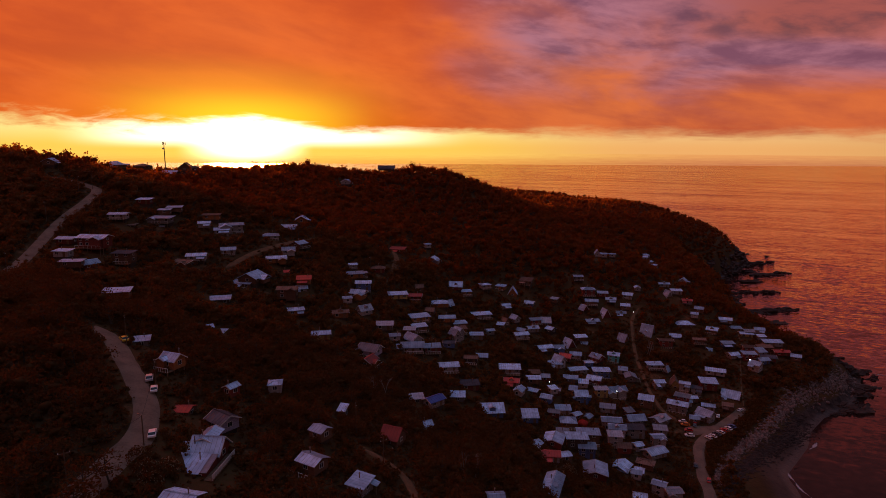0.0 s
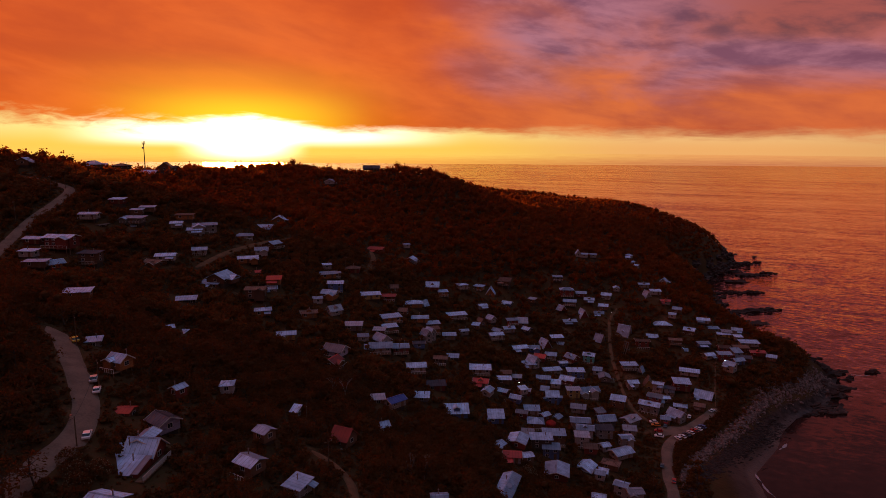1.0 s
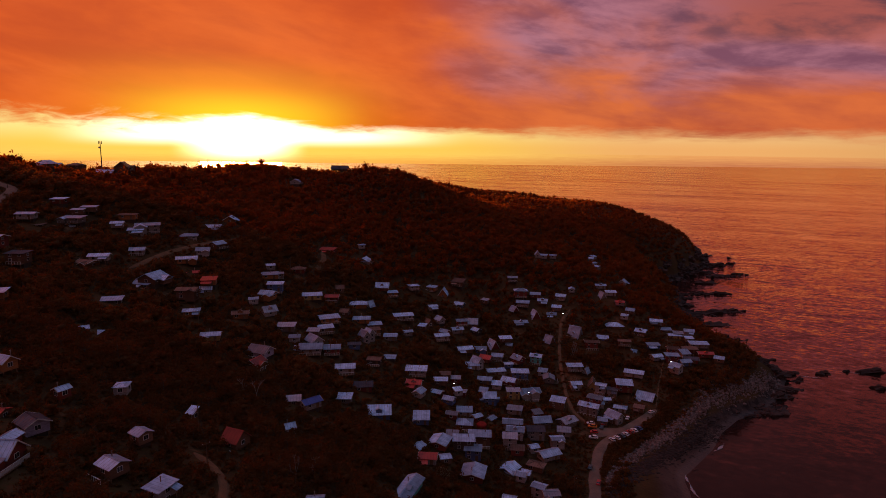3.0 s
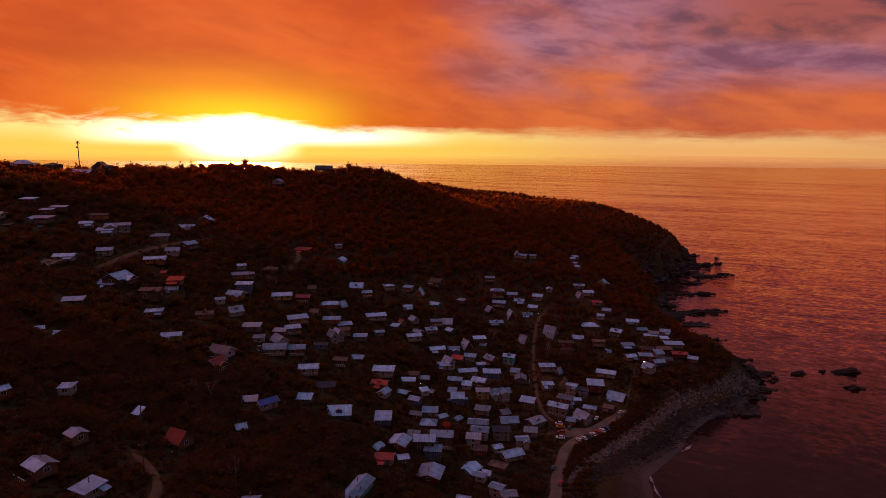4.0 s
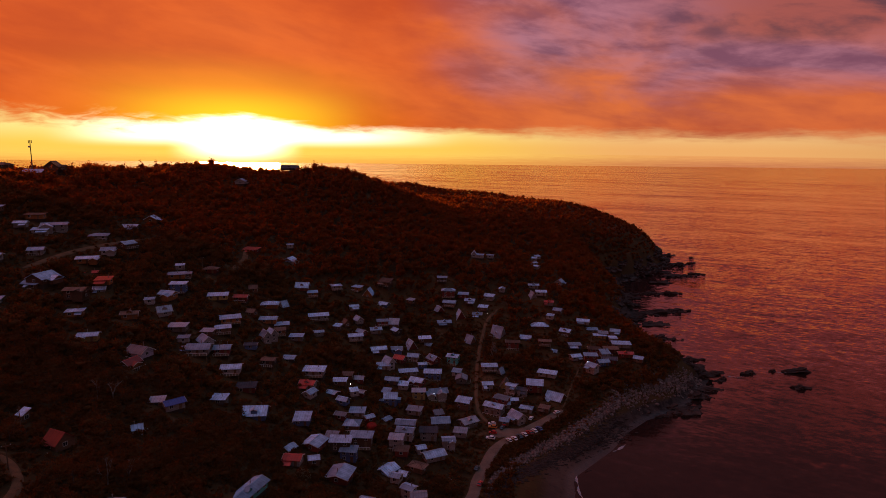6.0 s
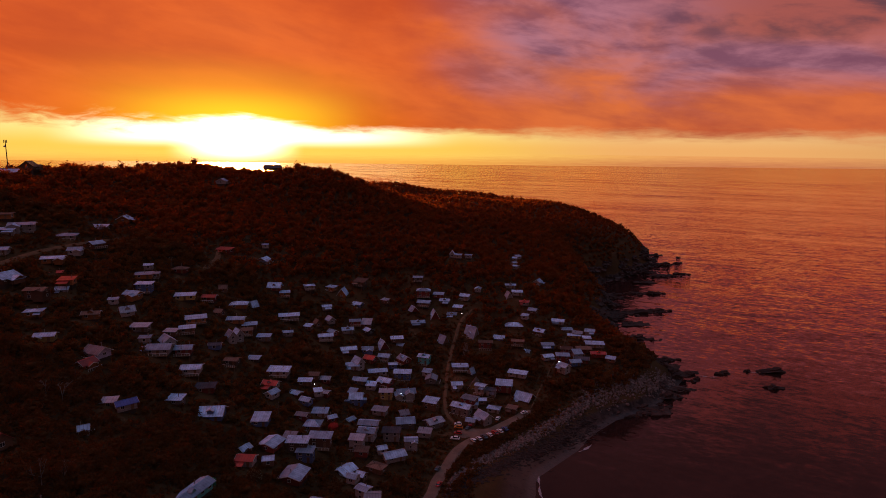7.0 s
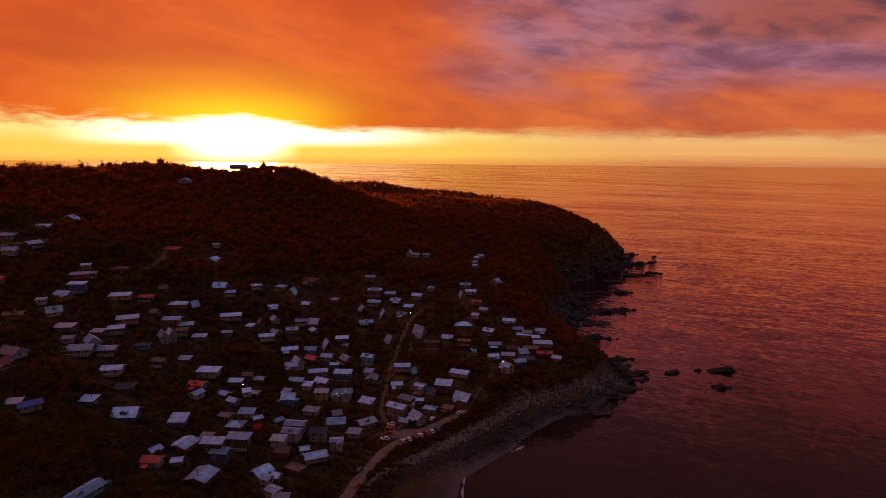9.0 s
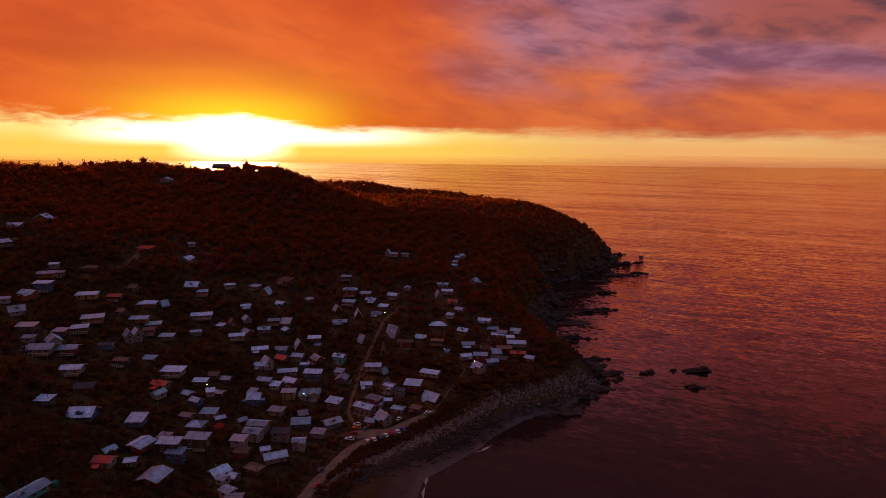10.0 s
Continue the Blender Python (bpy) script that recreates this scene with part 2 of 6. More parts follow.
def water():
    """Open sea: slopes of swell, wind waves and ripples, leaned to suit the camera's view."""
    m = bpy.data.materials.new("tinted_sea_water")
    m.use_nodes = True
    g = Graph(m.node_tree)
    at = g.split(g.node("ShaderNodeTexCoord").outputs["Object"])
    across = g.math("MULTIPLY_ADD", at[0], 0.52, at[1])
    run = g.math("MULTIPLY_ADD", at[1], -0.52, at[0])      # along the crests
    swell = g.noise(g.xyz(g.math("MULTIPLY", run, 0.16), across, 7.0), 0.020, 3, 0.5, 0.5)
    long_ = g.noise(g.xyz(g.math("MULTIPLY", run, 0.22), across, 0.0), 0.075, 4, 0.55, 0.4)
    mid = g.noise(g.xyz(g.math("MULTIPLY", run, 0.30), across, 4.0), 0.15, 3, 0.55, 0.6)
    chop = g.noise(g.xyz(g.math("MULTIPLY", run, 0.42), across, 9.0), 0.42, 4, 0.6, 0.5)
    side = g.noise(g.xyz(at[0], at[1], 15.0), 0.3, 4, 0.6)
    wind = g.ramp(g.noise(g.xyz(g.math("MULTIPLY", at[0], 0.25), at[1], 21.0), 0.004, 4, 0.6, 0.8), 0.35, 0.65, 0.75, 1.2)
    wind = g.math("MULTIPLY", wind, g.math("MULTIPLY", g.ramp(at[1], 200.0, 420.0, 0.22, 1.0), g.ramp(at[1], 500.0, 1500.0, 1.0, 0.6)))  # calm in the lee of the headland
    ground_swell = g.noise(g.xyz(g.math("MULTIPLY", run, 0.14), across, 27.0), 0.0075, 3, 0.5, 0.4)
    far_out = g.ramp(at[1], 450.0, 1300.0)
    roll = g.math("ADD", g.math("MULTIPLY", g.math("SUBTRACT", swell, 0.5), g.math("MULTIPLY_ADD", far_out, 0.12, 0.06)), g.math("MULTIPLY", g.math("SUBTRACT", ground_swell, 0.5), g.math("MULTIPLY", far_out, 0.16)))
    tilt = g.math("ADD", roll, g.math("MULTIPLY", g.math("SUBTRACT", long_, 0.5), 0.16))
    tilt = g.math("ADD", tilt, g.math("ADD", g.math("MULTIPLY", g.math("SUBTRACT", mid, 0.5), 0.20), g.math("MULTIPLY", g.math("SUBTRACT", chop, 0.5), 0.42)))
    # a streak past the point, made by tilting the normals along a line
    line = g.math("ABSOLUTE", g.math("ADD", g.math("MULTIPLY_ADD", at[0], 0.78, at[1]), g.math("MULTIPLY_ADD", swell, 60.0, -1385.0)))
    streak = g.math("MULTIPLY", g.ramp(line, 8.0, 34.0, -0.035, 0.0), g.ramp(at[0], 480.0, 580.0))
    # lean biases the normals with distance, set to fit the camera's view
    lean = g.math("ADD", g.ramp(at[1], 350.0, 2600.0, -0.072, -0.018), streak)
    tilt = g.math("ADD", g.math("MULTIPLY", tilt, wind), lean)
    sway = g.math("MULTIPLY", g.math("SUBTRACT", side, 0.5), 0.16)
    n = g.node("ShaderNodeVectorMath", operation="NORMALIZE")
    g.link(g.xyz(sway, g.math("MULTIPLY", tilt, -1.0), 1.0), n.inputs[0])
    silt = g.mix(g.ramp(g.noise(g.xyz(at[0], at[1], 2.0), 0.02, 4), 0.4, 0.6), (0.014, 0.008, 0.007), (0.022, 0.012, 0.010))
    body, gloss = g.node("ShaderNodeBsdfDiffuse"), g.node("ShaderNodeBsdfGlossy")
    g.link(silt, body.inputs["Color"])
    # sunset warmth is tinted into the gloss colour, redder near the shore
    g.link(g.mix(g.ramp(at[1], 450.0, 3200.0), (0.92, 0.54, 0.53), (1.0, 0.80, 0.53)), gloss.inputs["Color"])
    gloss.inputs["Roughness"].default_value = 0.11
    edge = g.node("ShaderNodeFresnel")
    edge.inputs["IOR"].default_value = 1.65
    for q in (gloss, edge):
        g.tree.links.new(n.outputs[0], q.inputs["Normal"])
    both = g.node("ShaderNodeMixShader")
    g.tree.links.new(edge.outputs[0], both.inputs[0])
    g.tree.links.new(body.outputs[0], both.inputs[1])
    g.tree.links.new(gloss.outputs[0], both.inputs[2])
    g.tree.links.new(both.outputs[0], g.node("ShaderNodeOutputMaterial").inputs[0])
    return m


def earth():
    m, g, b = material("hillside_earth", 0.95)
    at = g.node("ShaderNodeTexCoord").outputs["Object"]
    c = g.mix(g.ramp(g.noise(at, 0.06, 6), 0.38, 0.62), (0.044, 0.024, 0.010), (0.074, 0.039, 0.016))
    c = g.mix(g.ramp(g.noise(at, 0.9, 5), 0.45, 0.7), c, (0.060, 0.038, 0.012))
    c = g.mix(g.ramp(g.noise(at, 0.11, 5), 0.57, 0.68), c, g.mix(g.ramp(g.noise(at, 0.8, 4), 0.4, 0.6), (0.070, 0.039, 0.018), (0.125, 0.067, 0.031)))
    z = g.split(at)[2]
    wet = g.mix(g.ramp(g.noise(at, 0.08, 5), 0.35, 0.65), (0.070, 0.040, 0.031), (0.104, 0.060, 0.045))
    stone = g.mix(g.ramp(g.noise(at, 0.35, 6), 0.4, 0.6), (0.022, 0.016, 0.014), (0.054, 0.038, 0.032))
    wet = g.mix(g.ramp(g.split(at)[1], 240.0, 272.0), wet, stone)
    c = g.mix(g.ramp(z, 2.9, 4.6), g.mix(g.ramp(g.noise(at, 0.6, 5), 0.55, 0.7, 0.0, 0.7), wet, (0.030, 0.021, 0.018)), c)
    g.link(c, b.inputs["Base Color"])
    g.link(g.ramp(z, 0.2, 1.6, 0.38, 0.90), b.inputs["Roughness"])
    g.link(g.ramp(z, 0.3, 1.6, 0.30, 0.08), b.inputs["Specular IOR Level"])
    bump(g, b, g.noise(at, 0.7, 6), 0.5, 0.5)
    return m


EARTH, WATER = earth(), water()
ROOF = {
    "z": sheet_metal("zinc_roofing", (0.36, 0.53, 0.75), (0.22, 0.33, 0.49)),
    "g": sheet_metal("weathered_grey_roofing", (0.26, 0.29, 0.36), (0.17, 0.19, 0.24)),
    "d": sheet_metal("dark_roofing", (0.075, 0.078, 0.095), (0.05, 0.052, 0.065), 0.0, 0.8),
    "n": sheet_metal("brown_roofing", (0.17, 0.11, 0.085), (0.12, 0.075, 0.055), 0.0, 0.8),
    "r": sheet_metal("red_roofing", (0.45, 0.045, 0.030), (0.32, 0.030, 0.022)),
    "b": sheet_metal("blue_roofing", (0.06, 0.10, 0.42), (0.045, 0.07, 0.30)),
}


def boards(name, a):
    """Painted or bare clapboard: laid boards with a shadow line and weathering."""
    m, g, b = material(name, 0.8)
    at = g.split(g.node("ShaderNodeTexCoord").outputs["Object"])
    row = g.math("FRACT", g.math("MULTIPLY", at[2], 5.0))
    w = g.noise(g.xyz(at[0], at[1], g.math("MULTIPLY", at[2], 3.0)), 1.2, 6)
    own = g.node("ShaderNodeObjectInfo").outputs["Random"]
    c = g.mix(g.ramp(w, 0.35, 0.7), a, tuple(0.55 * k + 0.02 for k in a))
    v = g.math("MULTIPLY_ADD", own, 0.5, 0.7)
    g.link(g.mix(1.0, c, g.xyz(v, v, v), "MULTIPLY"), b.inputs["Base Color"])
    bump(g, b, row, 0.5, 0.03)
    return m


WALL = {k: boards(n, c) for k, n, c in (
    ("w", "white_boards", (0.30, 0.27, 0.26)), ("r", "red_boards", (0.16, 0.032, 0.022)), ("n", "brown_boards", (0.15, 0.08, 0.048)),
    ("o", "orange_boards", (0.29, 0.12, 0.042)), ("y", "yellow_boards", (0.34, 0.25, 0.085)), ("b", "blue_boards", (0.08, 0.13, 0.28)),
    ("t", "turquoise_boards", (0.10, 0.42, 0.40)), ("g", "grey_boards", (0.13, 0.115, 0.105)), ("d", "dark_boards", (0.06, 0.045, 0.035)),
    ("v", "lavender_boards", (0.34, 0.31, 0.42)))}
POST = speckled("timber", (0.16, 0.10, 0.06), (0.10, 0.065, 0.04), 2.0)
TRIM = speckled("white_trim", (0.55, 0.54, 0.52), (0.40, 0.39, 0.37), 3.0)
GLASS, _g, _b = material("window_glass", 0.08)
_b.inputs["Base Color"].default_value = (0.02, 0.02, 0.025, 1)
PIPE = speckled("stove_pipe", (0.30, 0.20, 0.15), (0.12, 0.11, 0.11), 4.0, 0.5, metal=0.6)
DIRT = speckled("dirt_road", (0.21, 0.145, 0.105), (0.14, 0.098, 0.072), 0.25, 0.95, 0.4, 0.1, 0.0)
ROCK = speckled("sea_rock", (0.030, 0.021, 0.018), (0.074, 0.050, 0.041), 0.6, 0.8, 0.8, 0.3)
BARK = speckled("bark", (0.10, 0.075, 0.055), (0.05, 0.04, 0.03), 2.0)
# sunset red is put into the leaf colours, most in the hill woods
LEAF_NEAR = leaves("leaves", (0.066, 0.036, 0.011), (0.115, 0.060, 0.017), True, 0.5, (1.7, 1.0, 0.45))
LEAF_FAR = leaves("glow_tinted_leaves", (0.080, 0.042, 0.013), (0.140, 0.070, 0.019), True, 0.5, (1.9, 1.1, 0.45))
LEAF_GLOW = leaves("glow_tinted_canopy", (0.085, 0.040, 0.011), (0.140, 0.064, 0.016), True, 0.66, (2.6, 1.3, 0.5))
PATH_DIRT = speckled("path_dirt", (0.170, 0.092, 0.046), (0.105, 0.060, 0.032), 0.4, 0.95, 0.4, 0.1, 0.0)

# ---- the land ----
COAST = np.array([(-60, -400), (60, -150), (95, 60), (118, 150), (133, 200), (137, 215), (158, 236), (171, 253), (186, 266), (204, 275), (222, 294), (238, 316),
                  (234, 334), (230, 350), (226, 372), (220, 392), (226, 408), (234, 421), (234, 436), (240, 446), (246, 460), (248, 484), (250, 505),
                  (252, 531), (256, 552), (282, 574), (306, 598), (322, 618), (348, 650), (364, 690), (370, 722), (366, 800), (330, 900), (200, 1010), (0, 1080), (-400, 1150),
                  (-900, 1200), (-900, -400)], float)
HILLS = []


def hill(x, y, spread, height):
    HILLS.append((x, y, spread, height))


BASE_LEVEL = 64.3
hill(120, 250, 80, -49.4)
hill(-280, 440, 140, 34.8)
hill(0, 550, 50, 31.2)
hill(360, 760, 140, -26.5)
hill(-240, 490, 50, -13.8)
hill(180, 430, 50, -1.8)
hill(30, 160, 50, -6.0)
hill(30, 370, 50, -1.8)
hill(-120, 580, 50, 24.7)
hill(210, 340, 50, -24.0)
hill(180, 850, 50, -3.8)
hill(-360, 120, 140, 14.7)
hill(-300, 430, 50, -13.4)
hill(-30, 250, 50, -0.4)
hill(60, 1030, 50, -6.8)
hill(60, 850, 50, 12.2)
hill(-240, 580, 50, -7.4)
hill(-150, 220, 50, -2.8)
hill(-150, 310, 50, 13.8)
hill(-120, 130, 50, 14.3)
hill(120, 640, 50, 5.3)
hill(60, 310, 50, -12.8)
hill(90, 160, 50, -22.4)
hill(0, 10, 50, -12.3)
hill(60, 520, 50, 4.0)
hill(-360, 370, 50, 20.1)
hill(-440, 120, 140, 17.1)
hill(270, 790, 50, 9.3)
hill(30, 640, 50, -5.1)
hill(-330, 250, 80, 12.8)
hill(-150, 460, 50, 16.0)
hill(-240, 340, 50, 15.3)
hill(-60, 340, 50, 3.7)
hill(-600, 600, 140, 12.4)
hill(210, 520, 80, -6.8)
hill(-600, 40, 140, 9.9)
hill(-60, 700, 50, 5.8)
hill(-600, -70, 260, 17.8)
hill(-600, 610, 80, 11.7)
hill(150, 730, 50, 6.4)
hill(120, 820, 50, -9.7)
hill(-240, 700, 50, 6.1)
hill(180, 460, 50, -15.4)
hill(-30, 190, 50, -7.6)
hill(60, 40, 50, -8.7)
hill(90, 1000, 50, -8.8)


def shore(x, y):
    """Metres inland from the waterline; negative out at sea."""
    p = np.stack([np.ravel(x), np.ravel(y)], 1).astype(float)
    best, inside = np.full(len(p), 1e9), np.zeros(len(p), bool)
    for a, b in zip(COAST, np.roll(COAST, -1, 0)):
        ab = b - a
        t = np.clip(((p - a) @ ab) / (ab @ ab), 0, 1)
        best = np.minimum(best, np.hypot(*(p - a - t[:, None] * ab).T))
        if a[1] != b[1]:
            cross = (a[1] > p[:, 1]) != (b[1] > p[:, 1])
            inside ^= cross & (p[:, 0] < a[0] + (p[:, 1] - a[1]) * (b[0] - a[0]) / (b[1] - a[1]))
    return np.where(inside, best, -best)


def ground(x, y):
    x, y = np.ravel(np.asarray(x, float)), np.ravel(np.asarray(y, float))
    d = shore(x, y)
    z = np.full(len(x), BASE_LEVEL)
    for hx, hy, s, h in HILLS:
        z += h * np.exp(-((x - hx) ** 2 + (y - hy) ** 2) / (2 * s * s))
    z = np.maximum(z, 3.0) * (1 - np.exp(-np.maximum(d - 4, 0) / 24)) + 1.6 * np.clip(d / 5, 0, 1)
    return np.where(d > 0, z, np.maximum(-8, 0.12 * d))


def level(x, y):
    return float(ground([x], [y])[0])


def mesh_object(name, verts, faces, mat, smooth=False):
    me = bpy.data.meshes.new(name)
    me.from_pydata([tuple(v) for v in verts], [], [tuple(int(i) for i in f) for f in faces])
    me.materials.append(mat)
    if smooth:
        me.polygons.foreach_set("use_smooth", [True] * len(me.polygons))
    return new(name, me)


def grid_faces(nx, ny):
    i = np.arange(nx * ny).reshape(ny, nx)
    return np.stack([i[:-1, :-1].ravel(), i[:-1, 1:].ravel(), i[1:, 1:].ravel(), i[1:, :-1].ravel()], 1)


r = 5200
sx = np.array([-r, -1500, -300, 300, 1500, r])
gx, gy = np.meshgrid(sx, sx + 300)
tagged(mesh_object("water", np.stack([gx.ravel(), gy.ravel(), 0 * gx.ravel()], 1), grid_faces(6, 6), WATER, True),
       "calm rippled sea under the sunset, its gloss tinted warm", "sea", kind="structure")

# ---- parts ----
rng = random.Random(4)


def part(name, bm, mat, parent, label=""):
    """One mesh object from a bmesh, under its thing."""
    me = bpy.data.meshes.new(name)
    bm.to_mesh(me)
    bm.free()
    me.materials.append(mat)
    ob = new(name, me)
    ob.parent = parent
    return tagged(ob, label)


def shared(name, me, parent, m):
    ob = new(name, me)
    ob.parent, ob.matrix_basis = parent, m
    return ob


def box(bm, x0, y0, z0, x1, y1, z1):
    v = [bm.verts.new(p) for p in ((x0, y0, z0), (x1, y0, z0), (x1, y1, z0), (x0, y1, z0), (x0, y0, z1), (x1, y0, z1), (x1, y1, z1), (x0, y1, z1))]
    for f in ((0, 3, 2, 1), (4, 5, 6, 7), (0, 1, 5, 4), (1, 2, 6, 5), (2, 3, 7, 6), (3, 0, 4, 7)):
        bm.faces.new([v[i] for i in f])
    return v


def prism(bm, outline, y0, y1):
    """An outline in x and z, drawn out along y."""
    a = [bm.verts.new((x, y0, z)) for x, z in outline]
    b = [bm.verts.new((x, y1, z)) for x, z in outline]
    n = len(outline)
    bm.faces.new(a)
    bm.faces.new(b[::-1])
    for i in range(n):
        bm.faces.new((a[i], b[i], b[(i + 1) % n], a[(i + 1) % n]))
    bmesh.ops.recalc_face_normals(bm, faces=bm.faces)


def box_mesh(name, mat, x, y, z):
    bm = bmesh.new()
    box(bm, -x / 2, -y / 2, -z / 2, x / 2, y / 2, z / 2)
    me = bpy.data.meshes.new(name)
    bm.to_mesh(me)
    bm.free()
    me.materials.append(mat)
    return me


FRAME_M, PANE_M = None, None


def window_meshes():
    bm = bmesh.new()
    for a in ((-.6, -.04, -.55, .6, .04, -.47), (-.6, -.04, .47, .6, .04, .55), (-.6, -.04, -.47, -.52, .04, .47), (.52, -.04, -.47, .6, .04, .47), (-.03, -.04, -.47, .03, .04, .47)):
        box(bm, *a)
    me = bpy.data.meshes.new("window_frame")
    bm.to_mesh(me)
    bm.free()
    me.materials.append(TRIM)
    return me, box_mesh("pane", GLASS, 1.04, 0.03, 0.94)


FRAME_M, PANE_M = window_meshes()
DOOR_M = box_mesh("door", POST, 0.95, 0.07, 2.05)
POST_M = box_mesh("post", POST, 0.2, 0.2, 1.0)
ROOF_NAMES = {"z": "zinc", "g": "grey metal", "d": "dark metal", "n": "brown metal", "r": "red metal", "b": "blue metal"}
WALL_NAMES = {"w": "pale", "r": "red", "n": "brown timber", "o": "orange", "y": "yellow", "b": "blue", "t": "turquoise", "g": "grey", "d": "dark timber", "v": "lavender"}
PLOTS = []


TURN = Matrix(((0, 1, 0, 0), (1, 0, 0, 0), (0, 0, 1, 0), (0, 0, 0, 1)))


def roof_plane(thing, mat, m, pts, t=0.10):
    """One flat slope, the outline given from below, with the sheet's thickness."""
    bm = bmesh.new()
    a, b = [bm.verts.new(p) for p in pts], [bm.verts.new((p[0], p[1], p[2] + t)) for p in pts]
    n = len(pts)
    bm.faces.new(a)
    bm.faces.new(b[::-1])
    for i in range(n):
        bm.faces.new((a[i], b[i], b[(i + 1) % n], a[(i + 1) % n]))
    bmesh.ops.recalc_face_normals(bm, faces=bm.faces)
    part("roof", bm, mat, thing).matrix_basis = m


def hip_roof(thing, m, long_, short, tall, rise, roof, over):
    drop = over * rise / (short / 2)
    x, y, z, r = long_ / 2 + over, short / 2 + over, tall - drop + 0.03, max(0.3, (long_ - short) / 2)
    p = tall + rise + 0.03
    roof_plane(thing, ROOF[roof], m, [(-x, -y, z), (x, -y, z), (r, 0, p), (-r, 0, p)])
    roof_plane(thing, ROOF[roof], m, [(x, y, z), (-x, y, z), (-r, 0, p), (r, 0, p)])
    roof_plane(thing, ROOF[roof], m, [(x, -y, z - 0.01), (x, y, z - 0.01), (r, 0, p - 0.01)])
    roof_plane(thing, ROOF[roof], m, [(-x, y, z - 0.01), (-x, -y, z - 0.01), (-r, 0, p - 0.01)])
    for sx in (-1, 1):
        for sy in (-1, 1):
            bm = bmesh.new()
            a, b = Vector((sx * x, sy * y, z + 0.12)), Vector((sx * r, 0, p + 0.12))
            w = Vector((sy * 0.10, -sx * 0.10, 0.0))
            v = [bm.verts.new(q) for q in (a - w, a + w, b + w, b - w)]
            u = [bm.verts.new(q.co + Vector((0, 0, 0.05))) for q in v]
            bm.faces.new(v)
            bm.faces.new(u)
            for i in range(4):
                bm.faces.new((v[i], u[i], u[(i + 1) % 4], v[(i + 1) % 4]))
            bmesh.ops.recalc_face_normals(bm, faces=bm.faces)
            part("ridge_cap", bm, ROOF[roof], thing).matrix_basis = m


def bargeboards(thing, m, hx, hy, tall, rise, over):
    """Pale boards along the gable edges of the roof."""
    drop = over * rise / hy
    for sx in (-1, 1):
        bm = bmesh.new()
        for sy in (-1, 1):
            a, b = Vector((sx * (hx + over + 0.05), sy * (hy + over), tall - drop - 0.1)), Vector((sx * (hx + over + 0.05), 0, tall + rise - 0.1))
            v = [bm.verts.new(p) for p in (a, b, b + Vector((0, 0, 0.25)), a + Vector((0, 0, 0.25)))]
            u = [bm.verts.new(q.co + Vector((sx * 0.05, 0, 0))) for q in v]
            bm.faces.new(v)
            bm.faces.new(u)
            for i in range(4):
                bm.faces.new((v[i], u[i], u[(i + 1) % 4], v[(i + 1) % 4]))
        bmesh.ops.recalc_face_normals(bm, faces=bm.faces)
        part("bargeboard", bm, TRIM, thing).matrix_basis = m


def volume(thing, m, long_, short, z0, tall, rise, shed, roof, wall, over=None, hip=False):
    """Walls under a gable or shed roof, the ridge along x, put at m."""
    hx, hy, t = long_ / 2, short / 2, 0.10
    over = over or min(0.6, max(0.25, 0.085 * long_))
    bm = bmesh.new()
    top = [(hy, tall), (-hy, tall)] if hip else [(hy, tall + rise), (-hy, tall)] if shed else [(hy, tall), (0, tall + rise), (-hy, tall)]
    prism(bm, [(-hy, z0), (hy, z0), *top], -hx, hx)
    bmesh.ops.transform(bm, matrix=m @ TURN, verts=bm.verts)
    bmesh.ops.recalc_face_normals(bm, faces=bm.faces)
    part("wall", bm, WALL[wall], thing)

    if hip:
        return hip_roof(thing, m, long_, short, tall, rise, roof, over)

    def slope(y0, z0, y1, z1):
        bm = bmesh.new()
        n = 4 if long_ > 6 else 2
        rows = []
        for k in range(n + 1):
            sag, px = -0.06 * math.sin(math.pi * k / n) * rng.random(), -hx - over + (long_ + 2 * over) * k / n
            rows.append([bm.verts.new(p) for p in ((px, y0, z0 + sag), (px, y1, z1 + sag), (px, y1, z1 + sag + t), (px, y0, z0 + sag + t))])
        for a, b in zip(rows, rows[1:]):
            for i in range(4):
                bm.faces.new((a[i], a[(i + 1) % 4], b[(i + 1) % 4], b[i]))
        bm.faces.new(rows[0])
        bm.faces.new(rows[-1][::-1])
        bmesh.ops.recalc_face_normals(bm, faces=bm.faces)
        ob = part("roof", bm, ROOF[roof], thing)
        ob.matrix_basis = m

    drop = over * rise / (short if shed else hy)
    if shed:
        slope(-hy - over, tall - drop + 0.02, hy + over, tall + rise + drop + 0.02)
    else:
        slope(-hy - over, tall - drop + 0.02, 0.02, tall + rise + 0.02)
        slope(hy + over, tall - drop + 0.02, -0.02, tall + rise + 0.025)
        bm = bmesh.new()
        prism(bm, [(-0.22, tall + rise + 0.02), (0, tall + rise + 0.16), (0.22, tall + rise + 0.02)], -hx - over, hx + over)
        bmesh.ops.transform(bm, matrix=m @ TURN, verts=bm.verts)
        part("ridge_cap", bm, ROOF[roof], thing)
        if wall in "wrbtyvo":
            bargeboards(thing, m, hx, hy, tall, rise, over)


def pipe_on(thing, px, py, z):
    bm = bmesh.new()
    bmesh.ops.create_cone(bm, cap_ends=True, segments=8, radius1=0.11, radius2=0.11, depth=1.5, matrix=Matrix.Translation((px, py, z)))
    bmesh.ops.create_cone(bm, cap_ends=True, segments=8, radius1=0.2, radius2=0.06, depth=0.22, matrix=Matrix.Translation((px, py, z + 0.8)))
    part("stove_pipe", bm, PIPE, thing)


